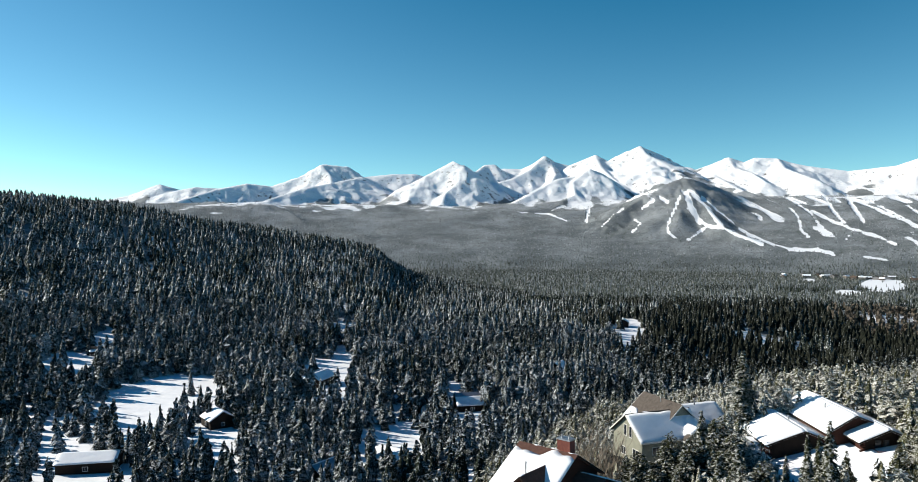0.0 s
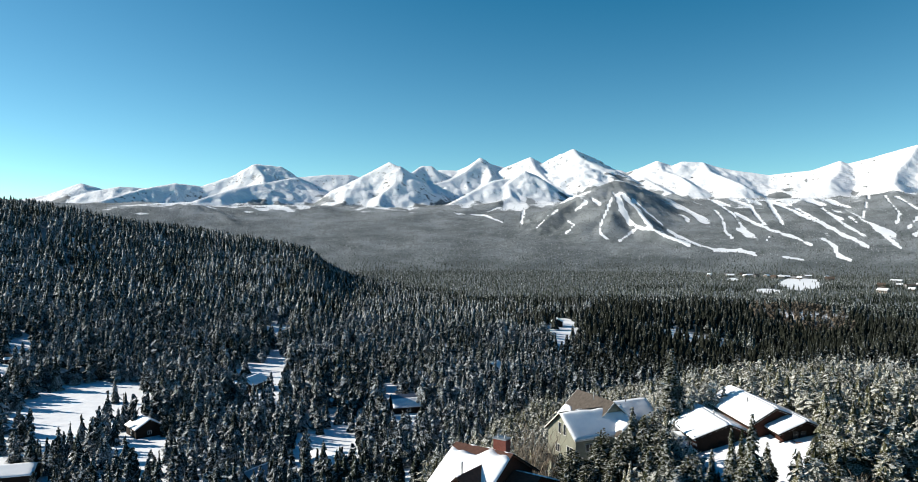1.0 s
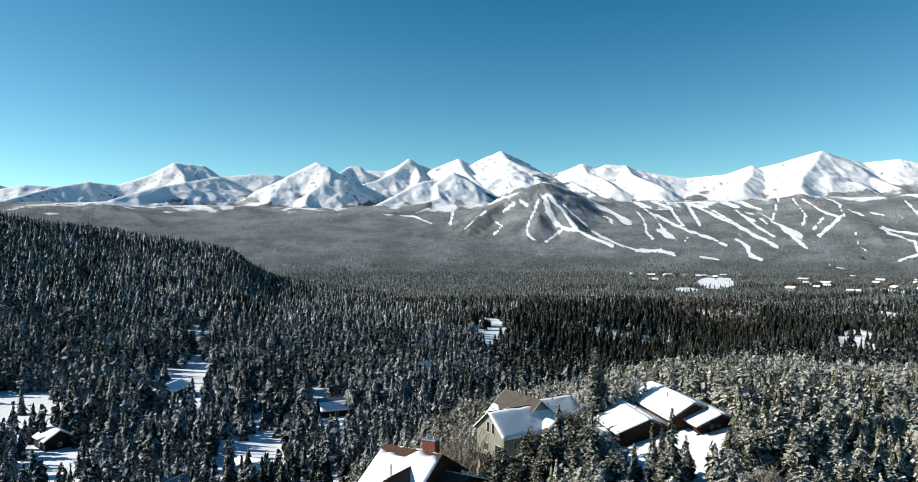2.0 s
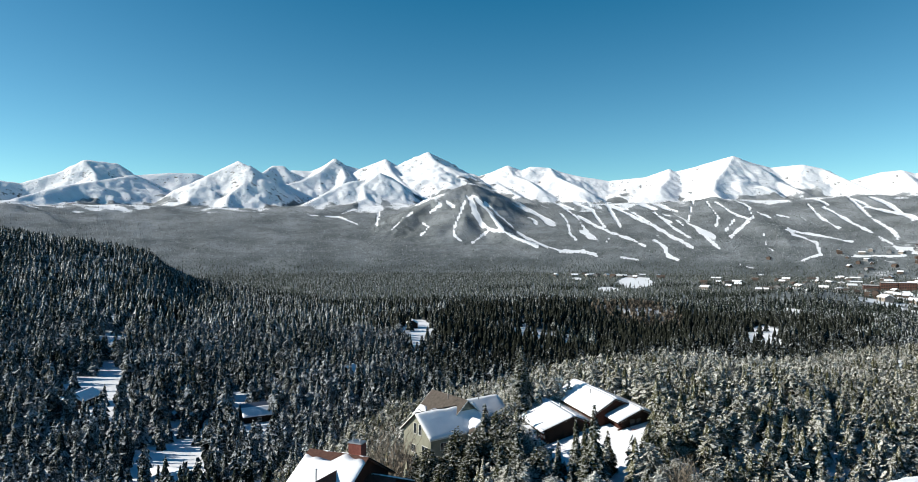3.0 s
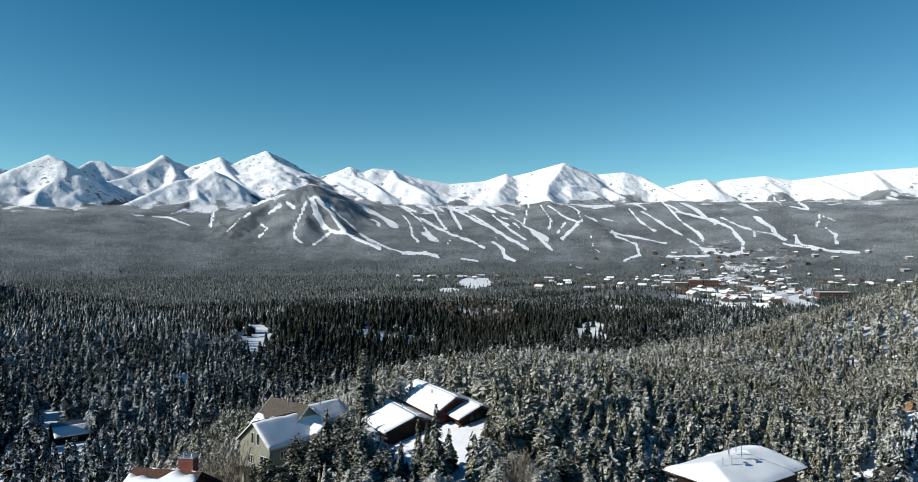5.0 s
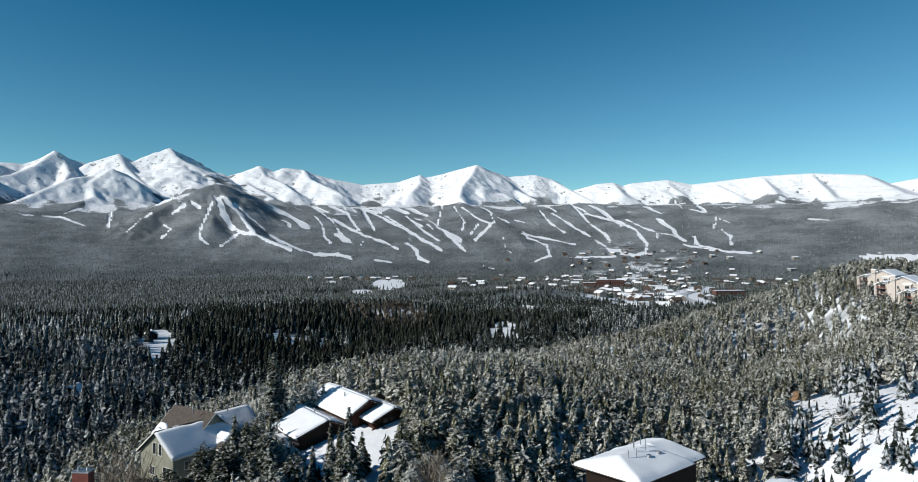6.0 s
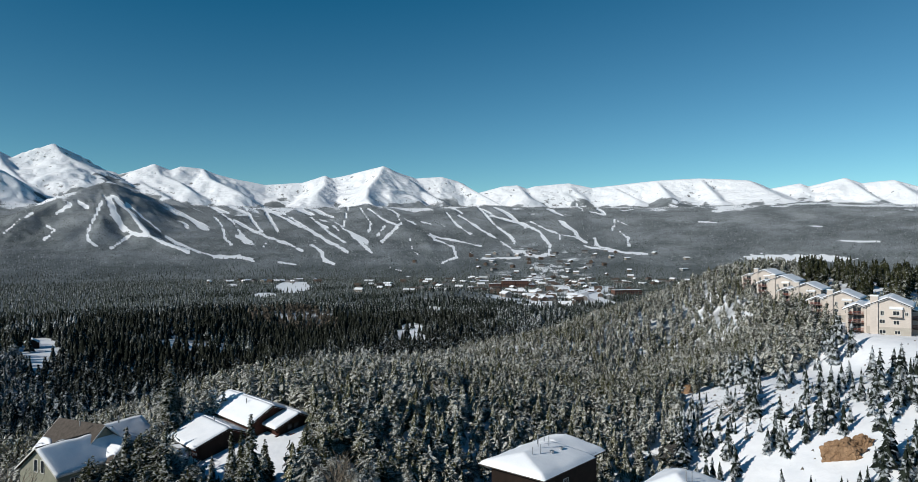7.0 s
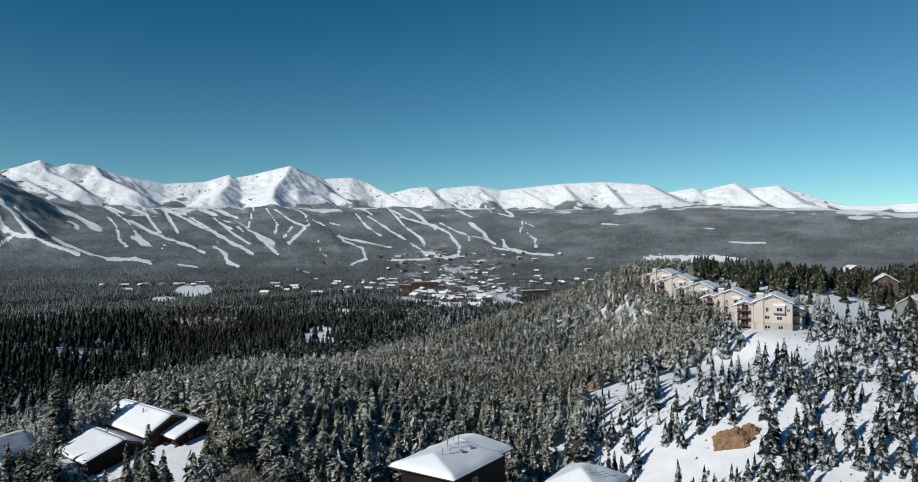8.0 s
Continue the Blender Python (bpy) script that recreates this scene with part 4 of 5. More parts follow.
def balcony(house, m, width, deep, rail_mat):
    bm = bmesh.new()
    box(bm, -width / 2, width / 2, -deep, 0, -0.18, 0, m)
    b = part("balcony", bm, DARK_WOOD, house)
    bm = bmesh.new()
    for z in (0.95, 0.5):
        box(bm, -width / 2, width / 2, -deep, -deep + 0.08, z, z + 0.1, m)
    n = max(3, int(width / 0.3))
    for k in range(n + 1):
        x = -width / 2 + width * k / n
        box(bm, x - 0.03, x + 0.03, -deep + 0.01, -deep + 0.07, 0, 0.95, m)
    for x in (-width / 2, width / 2 - 0.08):
        box(bm, x, x + 0.08, -deep + 0.08, 0, 0.95, 1.05, m)
    part("railing", bm, rail_mat, b)


def on_x(x, y, z):
    return Matrix.Translation((x, y, z))


def facing(x, y, z, turn):
    """For windows: turn 0 faces -y, 90 faces +x, -90 faces -x, 180 faces +y."""
    return pose(x, y, z, 0, 0, turn)


ID = Matrix.Identity(4)
ACROSS = pose(0, 0, 0, 0, 0, 90)


# ---------------------------------------------------------------- houses
def green_house():
    h = thing("green_house", 40.5, 137.0, EYE - 45.2, 20, "grey-green sided house with brown shingle roofs half covered in snow", "house")
    # lower wing with its gable to the sun
    m = on_x(0, -2.5, 0)
    gable_block(h, m, -10.0, 3.5, 9.5, -6, 7.3, 11.0, SIDING, SHINGLE, 0.6, (0.96, 0.0), 0.14, 2, 0.1)
    # taller cross block
    m = on_x(1.0, 1, 0) @ ACROSS
    gable_block(h, m, -5.0, 6.5, 9, -6, 8.2, 12.2, SIDING, SHINGLE, 0.6, (0.0, 0.28), 0.3, 3, 0.5)
    # wing on the far side
    gable_block(h, on_x(0, 3.5, 0), 5, 15, 8, -6, 7.0, 9.8, SIDING, SHINGLE, 0.6, (1.0, 1.0), 0.3, 4)
    # dormer over the front eave
    m = on_x(1.2, -7.0, 0) @ ACROSS
    gable_block(h, m, -1.4, 3.0, 5, 4, 7.0, 8.9, SIDING, SHINGLE, 0.5, (0.0, -0.6), 0.25, 5, 0.4)
    for y, z, w, t in ((-3.6, 8.0, 0.8, 2.0), (-1.9, 8.0, 0.8, 2.0), (-5.3, 4.2, 1.9, 1.8), (-1.2, 4.0, 1.4, 1.4), (-4.2, 0.8, 1.6, 1.3)):
        window(h, facing(-10.0, y, z, -90), w, t, 0 if w < 1 else 1)
    for x, z, w, t in ((-7, 5.2, 1.4, 1.3), (-3.5, 2.2, 1.8, 1.4)):
        window(h, facing(x, -7.25, z, 0), w, t)
    window(h, facing(1.2, -10.0, 5.8, 0), 1.6, 1.2)
    bm = bmesh.new()
    box(bm, -12.2, -10.02, -6, 1.5, 2.0, 2.2)
    d = part("deck", bm, DARK_WOOD, h)
    bm = bmesh.new()
    for y in (-5.8, -2.2, 1.3):
        box(bm, -12.1, -11.9, y - 0.1, y + 0.1, -4, 3.1)
    box(bm, -12.1, -12.0, -6, 1.5, 3.0, 3.12)
    part("deck_post", bm, DARK_WOOD, d)
    pipe(h, 9, 2.0, 10.2, 1.3, 0.14)
    pipe(h, -1.0, -0.5, 12.2, 0.9)
    return h


def red_house():
    h = thing("log_house", 70.6, 124.9, EYE - 41.0, -92, "large red-brown log house with thick snow on its broad roofs", "house")
    gable_block(h, on_x(0, 0.3, 0), -15, 3, 11, -6, 6.5, 9.1, LOGS, SHINGLE, 1.0, (1.0, 1.0), 0.34, 11, 0.0, -1.2)
    gable_block(h, on_x(0, 2.6, 0), 3, 7, 8.4, -6, 6.0, 7.8, LOGS, SHINGLE, 1.1, (1.0, 1.0), 0.34, 15)
    gable_block(h, on_x(0, -9.2, 0), -12, 2, 12.2, -6, 3.7, 6.0, LOGS, SHINGLE, 0.9, (1.0, 1.0), 0.34, 12)
    # lean-to on the shaded side
    bm = bmesh.new()
    solid(bm, ((6.9, -6), (12.5, -6), (12.5, 3.3), (6.9, 5.4)), -3, 6)
    part("lean_to", bm, DARK_WOOD, h)
    bm = bmesh.new()
    slab(bm, ((-3.8, 13.3, 3.3), (6.8, 13.3, 3.3), (6.8, 6.8, 5.8), (-3.8, 6.8, 5.8)), 0.2)
    r = part("lean_to_roof", bm, SHINGLE, h)
    bm = bmesh.new()
    snow_sheet(bm, ((-3.8, 13.3, 3.3), (6.8, 13.3, 3.3), (6.8, 6.8, 5.8), (-3.8, 6.8, 5.8)), 0.3, 5.0)
    part("snow", bm, SNOW, r)
    # thin dark sheets paint shade on the two fronts that look down the drive
    for x, y0, y1, z1, peak in ((7.0, -1.55, 6.75, 5.9, (2.6, 7.5)), (2.0, -15.2, -5.2, 3.6, (-9.2, 5.8))):
        bm = bmesh.new()
        solid(bm, ((y0, -5.9), (y1, -5.9), (y1, z1), peak, (y0, z1)), x - 0.02, x + 0.05)
        part("boarding", bm, DARK_WOOD, h)
    # window trims on these fronts are darkened for the same shade
    for y, z, w, t in ((1.0, 5.0, 1.0, 2.0), (2.4, 5.0, 1.0, 2.0), (-0.6, 1.0, 1.0, 1.5), (1.4, 1.0, 1.2, 1.5), (4.6, 1.2, 1.4, 1.5), (5.2, 5.0, 0.9, 1.2)):
        window(h, facing(7.06, y, z, 90), w, t, 0, DARK_WOOD)
    for y in (-10.6, -9.8, -9.0):
        window(h, facing(2.06, y, 2.0, 90), 0.55, 0.6, 0, DARK_WOOD)
    bm = bmesh.new()
    box(bm, 2.05, 2.12, -12.5, -7.5, -3.6, -0.6)
    g = part("garage_door", bm, DARK_WOOD, h)
    for z in (-3.4, -2.7, -2.0, -1.3):
        bm = bmesh.new()
        box(bm, 2.12, 2.15, -12.3, -7.7, z, z + 0.6)
        part("panel", bm, DARK_WOOD, g)
    balcony(h, facing(7.05, 2.4, 3.5, 90), 4.6, 1.8, RAILING)
    for y in (0.3, 4.5):
        bm = bmesh.new()
        box(bm, 8.6, 8.85, y - 0.12, y + 0.12, -6, 3.3)
        part("balcony_post", bm, DARK_WOOD, h)
    for x in (-12, -7, -2):
        window(h, facing(x, -5.22, 5.75, 0), 1.3, 0.7)
    for x in (-7, -4, -1):
        window(h, facing(x, -15.32, 1.8, 0), 1.4, 1.2)
    # corner logs
    for x, y in ((7.05, 6.85), (7.05, -1.6), (2.05, -15.25)):
        for k in range(14 if y > -10 else 8):
            bm = bmesh.new()
            bmesh.ops.create_cone(bm, cap_ends=True, segments=8, radius1=0.22, radius2=0.22, depth=0.9, matrix=Matrix.Translation((x, y, -0.5 + k * 0.5)) @ pose(0, 0, 0, 0, 90, 90 * (k % 2)))
            part("corner_log", bm, LOGS, h)
    for x, y, z in ((-4, -9.2, 6.2), (0, 1, 8.9), (-4, -2.5, 8.6), (-9, 3, 8.4)):
        pipe(h, x, y, z, 0.9, 0.12)
    return h


def chimney_house():
    h = thing("brick_chimney_house", 14.6, 110.6, EYE - 44.0, -41, "rust-brown house with brick chimney and partly melted roof snow", "house")
    gable_block(h, ID, -5.2, 4.2, 15, -6, 5.2, 9.6, LOGS, RED_SHINGLE, 0.9, (0.9, 0.95), 0.22, 21, 0.3)
    m = on_x(1.2, -5.2, 0) @ ACROSS
    gable_block(h, m, -4.2, 4.0, 6, -6, 5.2, 8.0, LOGS, RED_SHINGLE, 0.6, (0.25, 0.95), 0.2, 22, 0.25)
    gable_block(h, on_x(0, 1.5, 0), 4.2, 8.5, 11, -6, 4.2, 6.4, LOGS, RED_SHINGLE, 0.7, (0.5, 0.9), 0.2, 23, 0.3)
    bm = bmesh.new()
    box(bm, 0.85, 3.15, 0.75, 2.25, 6, 11.3)
    c = part("chimney", bm, BRICKWORK, h, "red brick chimney with a snowy cap")
    bm = bmesh.new()
    box(bm, 0.72, 3.28, 0.62, 2.38, 11.3, 11.5)
    part("chimney_cap", bm, ZINC, c)
    for x in (1.3, 2.6):
        bm = bmesh.new()
        bmesh.ops.create_cone(bm, cap_ends=True, segments=10, radius1=0.16, radius2=0.16, depth=0.6, matrix=Matrix.Translation((x, 1.5, 11.7)))
        part("flue", bm, ZINC, c)
    # brick courses
    for k in range(20):
        bm = bmesh.new()
        z = 6.9 + k * 0.21
        box(bm, 0.83, 3.17, 0.73, 2.27, z, z + 0.15)
        part("brick_course", bm, BRICKWORK, c)
    window(h, facing(1.2, -9.45, 6.0, 0), 1.4, 1.2)
    window(h, facing(-3, -7.52, 3.0, 0), 1.8, 1.4)
    window(h, facing(8.5, 0.5, 2.4, 90), 1.8, 1.4)
    window(h, facing(-5.2, -1, 6.3, -90), 1.3, 1.2)
    pipe(h, -0.4, -6.2, 6.4, 2.6, 0.14)
    return h


def hip_roof(h, x0, x1, y0, y1, eave, top, inset, seed):
    """A low hipped roof under deep snow."""
    ym = (y0 + y1) / 2
    A, B, C, D = (x0, y0, eave), (x1, y0, eave), (x1, y1, eave), (x0, y1, eave)
    E, F = (x0 + inset, ym, top), (x1 - inset, ym, top)
    bm = bmesh.new()
    v = [bm.verts.new(p) for p in (A, B, C, D, E, F)]
    w = [bm.verts.new((p[0], p[1], p[2] - 0.3)) for p in (A, B, C, D)]
    for f in ((v[0], v[1], v[5], v[4]), (v[1], v[2], v[5]), (v[2], v[3], v[4], v[5]), (v[3], v[0], v[4])):
        bm.faces.new(f)
    for k in range(4):
        bm.faces.new((v[k], w[k], w[(k + 1) % 4], v[(k + 1) % 4]))
    bm.faces.new(w[::-1])
    r = part("roof", bm, SHINGLE, h)
    # one blanket over all four slopes
    bm = bmesh.new()
    nx, ny = 40, 26
    grid = []
    for j in range(ny + 1):
        row = []
        for i in range(nx + 1):
            x, y = x0 - 0.15 + (x1 - x0 + 0.3) * i / nx, y0 - 0.15 + (y1 - y0 + 0.3) * j / ny
            k = min((x - x0) / inset, (x1 - x) / inset, (y - y0) / (ym - y0), (y1 - y) / (y1 - ym), 1)
            rim = min(i, nx - i, j, ny - j) / 2
            s = 0.5 * min(1, math.sqrt(max(rim, 0))) * (0.9 + 0.35 * noise.noise(Vector((x / 4 + seed, y / 4, seed))))
            k = k - 0.12 * max(0, k - 0.75) * 4 * 0.25
            row.append(bm.verts.new((x, y, eave + (top - eave) * k + 0.03 + s)))
        grid.append(row)
    for j in range(ny):
        for i in range(nx):
            bm.faces.new((grid[j][i], grid[j][i + 1], grid[j + 1][i + 1], grid[j + 1][i])).smooth = True
    part("snow", bm, SNOW, r, "deep smooth snow blanket over the roof")


def snow_roof_house():
    x, y = 91.5, 71.5
    h = thing("snow_roofed_house", x, y, EYE - 40.4, 4, "dark house under one deep smooth blanket of snow with vent pipes", "house")
    h.scale = (0.84, 0.84, 0.84)
    bm = bmesh.new()
    box(bm, -9.5, 9.5, -6, 6, -12, 5.6)
    part("wall", bm, DARK_WOOD, h)
    hip_roof(h, -11.5, 6.5, -7.5, 7.5, 5.6, 7.9, 4.2, 3.0)
    bm = bmesh.new()
    box(bm, 4, 11.0, -5, 7, -12, 5.2)
    part("wing", bm, DARK_WOOD, h)
    hip_roof(h, 0.5, 12.6, -6.2, 8.2, 5.3, 7.7, 3.6, 7.0)
    for px, py, pz, hh in ((-6.5, -1.5, 7.6, 1.6), (-4.6, -2, 7.7, 1.7), (-3.2, -0.5, 8.5, 1.9), (-2.0, 0.5, 8.5, 1.8), (-1.0, -1.5, 8.3, 1.9), (0.8, 0.8, 8.4, 1.3)):
        pipe(h, px, py, pz, hh, 0.07)
    for px in (-2.0, 1.2):
        bm = bmesh.new()
        box(bm, px - 0.35, px + 0.35, -3.2, -2.6, 7.3, 7.95)
        part("roof_vent", bm, ZINC, h)
    for wx, wz in ((6, 3), (8.6, 3), (6, 0), (8.6, 0)):
        window(h, facing(wx, -5.02, wz, 0), 1.3, 1.5)
    for wy in (-2, 2, 5):
        window(h, facing(11.02, wy, 2.8, 90), 1.4, 1.6)
    for wx in (-6, -2):
        window(h, facing(wx, -6.02, 2.5, 0), 1.5, 1.4)
    return h


def low_snow_house():
    x, y = plan(62.6, 107)
    h = thing("small_snow_roofed_house", x, y, EYE - 40.6, 6, "smaller dark house with snow-laden hipped roof and pipes", "house")
    h.scale = (0.85, 0.85, 0.95)
    bm = bmesh.new()
    box(bm, -5.6, 5.6, -4.8, 4.8, -12, 4.6)
    part("wall", bm, DARK_WOOD, h)
    hip_roof(h, -6.8, 6.8, -6, 6, 4.6, 7.0, 5.0, 5.0)
    for px, py in ((-2.4, -2.0), (-1.6, -1.6), (-2.0, -2.8)):
        pipe(h, px, py, 6.6, 1.5, 0.07)
    for wx in (-4, 0, 4):
        window(h, facing(wx, -4.82, 2, 0), 1.5, 1.4)
    return h


def shed(name, bearing, distance, turn, long, wide, eave, ridge, wall, roof, label, snow=(1.0, 1.0), sink=0.4):
    x, y = plan(bearing, distance)
    h = thing(name, x, y, float(height(x, y)) - sink, turn, label, "cabin")
    gable_block(h, ID, -long / 2, long / 2, wide, -2.0, eave, ridge, wall, roof, 0.5, snow, 0.3, bearing)
    window(h, facing(long / 2, 0, eave * 0.55, 90), 1.0, 1.0)
    window(h, facing(0, -wide / 2, eave * 0.55, 0), 1.2, 1.0)
    bm = bmesh.new()
    box(bm, -0.5 - long / 4, 0.5 - long / 4, -wide / 2 - 0.06, -wide / 2 + 0.02, 0, 2.0)
    part("door", bm, DARK_WOOD, h)
    return h


def apartment_unit():
    """One staggered unit, front to -y: stucco gable, stair tower, bay, balconies."""
    h = thing("apartment_block", 0, 0, 0, 0, "beige stucco apartment block with snowy gabled roofs and red-brown balconies", "apartment building", "apartment blocks along the terrace")
    gable_block(h, ACROSS, -8, 8, 11, -1.5, 8.6, 11.0, STUCCO, SHINGLE, 0.7, (1.0, 1.0), 0.4, 31)
    gable_block(h, on_x(-8.2, 1, 0) @ ACROSS, -6.5, 6.5, 6.0, -1.5, 7.2, 8.6, STUCCO, SHINGLE, 0.8, (1.0, 1.0), 0.4, 33)
    bm = bmesh.new()
    box(bm, -4.6, -2.6, -8.5, -6.2, -1.5, 11.4)
    t = part("chimney_tower", bm, STUCCO, h)
    bm = bmesh.new()
    box(bm, -4.7, -2.5, -8.6, -6.1, 11.4, 11.7)
    part("tower_cap", bm, SNOW, t, "snow cap on the tower")
    bm = bmesh.new()
    box(bm, -5.52, 5.52, -8.06, -7.9, -1.5, 2.6)
    part("plinth", bm, PLINTH, h)
    # bay with its own little snow roof
    bm = bmesh.new()
    box(bm, 0.4, 3.4, -8.9, -7.9, 5.6, 8.0)
    b = part("bay", bm, STUCCO, h)
    bm = bmesh.new()
    slab(bm, ((0.2, -9.1, 8.0), (3.6, -9.1, 8.0), (3.6, -7.9, 8.6), (0.2, -7.9, 8.6)), 0.12)
    part("bay_roof", bm, SNOW, b, "snow on the bay roof")
    bm = bmesh.new()
    box(bm, 0.2, 3.6, -9.05, -7.9, 5.42, 5.6)
    part("sill_band", bm, DARK_WOOD, b)
    window(h, facing(1.9, -8.9, 6.8, 0), 1.5, 1.1)
    for x, z, w, hh in ((-1.6, 6.6, 0.8, 1.3), (-1.6, 4.2, 1.3, 1.0), (1.9, 4.0, 1.3, 1.0), (-1.5, 1.2, 1.5, 0.9), (4.4, 6.6, 0.7, 0.9), (2.2, 1.2, 1.2, 0.9)):
        window(h, facing(x, -8.06 if z < 2.6 else -8.0, z, 0), w, hh)
    for z in (0.6, 3.2, 5.6):
        balcony(h, facing(-8.2, -5.5, z, 0), 4.4, 1.6, RAILING)
        window(h, facing(-8.2, -5.5, z + 1.2, 0), 2.0, 1.9)
    for x in (-10.7, -5.9):
        bm = bmesh.new()
        box(bm, x - 0.3, x + 0.3, -7.4, -6.8, -1.5, 7.4)
        part("post", bm, STUCCO, h)
    for y in (-4, 0, 4):
        window(h, facing(5.5, y, 6.5, 90), 1.2, 1.2)
    bm = bmesh.new()
    box(bm, 5.5, 8.0, -3.5, 4.5, -1.5, 7.0)
    w = part("side_wing", bm, STUCCO, h)
    bm = bmesh.new()
    slab(bm, ((5.3, -4.0, 8.2), (8.6, -4.0, 7.0), (8.6, 5.0, 7.0), (5.3, 5.0, 8.2)), 0.3)
    part("wing_roof", bm, SNOW, w, "snow-covered lean-to roof")
    for k, z in enumerate((2.2, 4.8)):
        balcony(h, facing(6.8, -3.5, z, 0), 2.2, 1.2, RAILING)
    return h


green_house()
red_house()
chimney_house()
snow_roof_house()
low_snow_house()
unit = apartment_unit()
for k, (bearing, distance, turn) in enumerate(((76.8, 222, -80), (74.0, 243, -82), (71.8, 268, -84), (70.2, 295, -86), (69.0, 325, -88))):
    x, y = plan(bearing, distance)
    m = pose(x, y, float(height(x, y)) - 0.2, 0, 0, turn) @ Matrix.Scale(0.91, 4)
    if k == 0:
        unit.matrix_basis = m
    else:
        copy_thing(unit, m)

shed("log_cabin", -19.2, 240, -52, 9, 8, 3.2, 5.6, DARK_WOOD, SHINGLE, "small dark log cabin with a snowy gable roof")
shed("barn", -28.1, 206, 12, 14, 8, 3.2, 4.8, DARK_WOOD, SHINGLE, "long dark barn with partly bare snowy roof", (1.0, 0.5))
shed("metal_roof_cabin", 0.9, 262, 12, 11, 9, 3.0, 6.6, DARK_WOOD, ZINC, "cabin with a snow-dusted sheet metal roof", (0.7, 0.9))
shed("hillside_cabin", -5.6, 190, -30, 9, 7, 2.6, 4.8, DARK_WOOD, SHINGLE, "dark cabin half hidden by spruces under snow")
shed("lower_cabin", -11.0, 176, 55, 8, 7, 3, 5, DARK_WOOD, ZINC, "cabin roof with grey sheet metal showing through snow", (0.3, 1.0))
shed("clearing_cabin", -11.4, 300, 70, 13, 8, 3.2, 5.6, DARK_WOOD, SHINGLE, "long snow-roofed cabin in a forest clearing")
shed("field_hut", -27.5, 372, 15, 6, 5, 2.4, 4.4, DARK_WOOD, SHINGLE, "tiny dark hut at the edge of a snowfield", (0.4, 0.2))
shed("garage_annex", 21.7, 139, -20, 8, 6, 2.8, 4.2, DARK_WOOD, SHINGLE, "low dark garage with snow on its roof beside the drive")
shed("wood_house", 8.2, 334, 60, 9, 7, 4, 6.5, DARK_WOOD, SHINGLE, "house deep in the forest showing only its snowy roof")
shed("hill_house", 83.9, 352, 10, 14, 9, 7, 10, TOWN_WALLS[0], SHINGLE, "brown house among dark spruces on the hill")
shed("hill_house", 81.9, 420, 25, 13, 9, 8, 11, TOWN_WALLS[0], SHINGLE, "far brown house with snowy roof between spruces")
shed("hill_house", 85.6, 318, -5, 13, 9, 6, 9, TOWN_WALLS[2], SHINGLE, "grey house with snowy roof behind hillside trees")
shed("upper_wood_house", 13.3, 548, 80, 11, 8, 4, 6.5, DARK_WOOD, SHINGLE, "far forest house in a small snowy clearing")


# ---------------------------------------------------------------- rock outcrops
def outcrop(name, bearing, distance, wide, tall, deep, turn, mat, label, seed):
    """A weathered crag that stands out of the bank, its flat face to the front."""
    x, y = plan(bearing, distance)
    bm = bmesh.new()
    bmesh.ops.create_icosphere(bm, subdivisions=5, radius=1)
    for v in bm.verts:
        p = v.co.copy()
        n = noise.multi_fractal(p * 1.7 + Vector((seed, 0, 0)), 0.8, 2.1, 5) * 0.16
        step = 0.1 * (noise.noise(Vector((p.x * 5, p.y * 5, p.z * 2 + seed))))
        slabs = 0.07 * math.floor(4 * noise.noise(Vector((p.x * 2.2, p.y * 2.2, p.z * 3 + seed))) + 0.5)
        q = p * (0.8 + n + step + slabs)
        v.co = (q.x * wide + 0.5 * q.z * wide * 0.4, max(q.y, -0.62 - 0.2 * q.z + step) * deep, max(q.z, -0.6) * tall)
    me = bpy.data.meshes.new(name)
    bm.to_mesh(me)
    bm.free()
    me.materials.append(mat)
    ob = new(name, me)
    ob.matrix_basis = pose(x, y, float(height(x, y)) + 0.1 * tall, 0, 0, turn)
    return tagged(ob, label, "rock")


outcrop("rust_crag", 73.8, 143, 3.3, 2.8, 2.6, -74, RUST_ROCK, "rust-orange crag breaking through the snowy bank", 1.0)
outcrop("rust_crag", 75.0, 146, 1.9, 1.7, 1.8, -60, RUST_ROCK, "rust-orange rock shoulder beside a larger crag", 4.0)
outcrop("rust_bluff", 62.4, 182, 4.2, 2.4, 2.4, -62, RUST_ROCK, "small tan bluff at the edge of the pine slope", 2.0)
outcrop("dark_bluff", 61.9, 149, 3.0, 2.0, 1.6, -50, GREY_ROCK, "dark shaded rock bluff above the gully", 3.0)


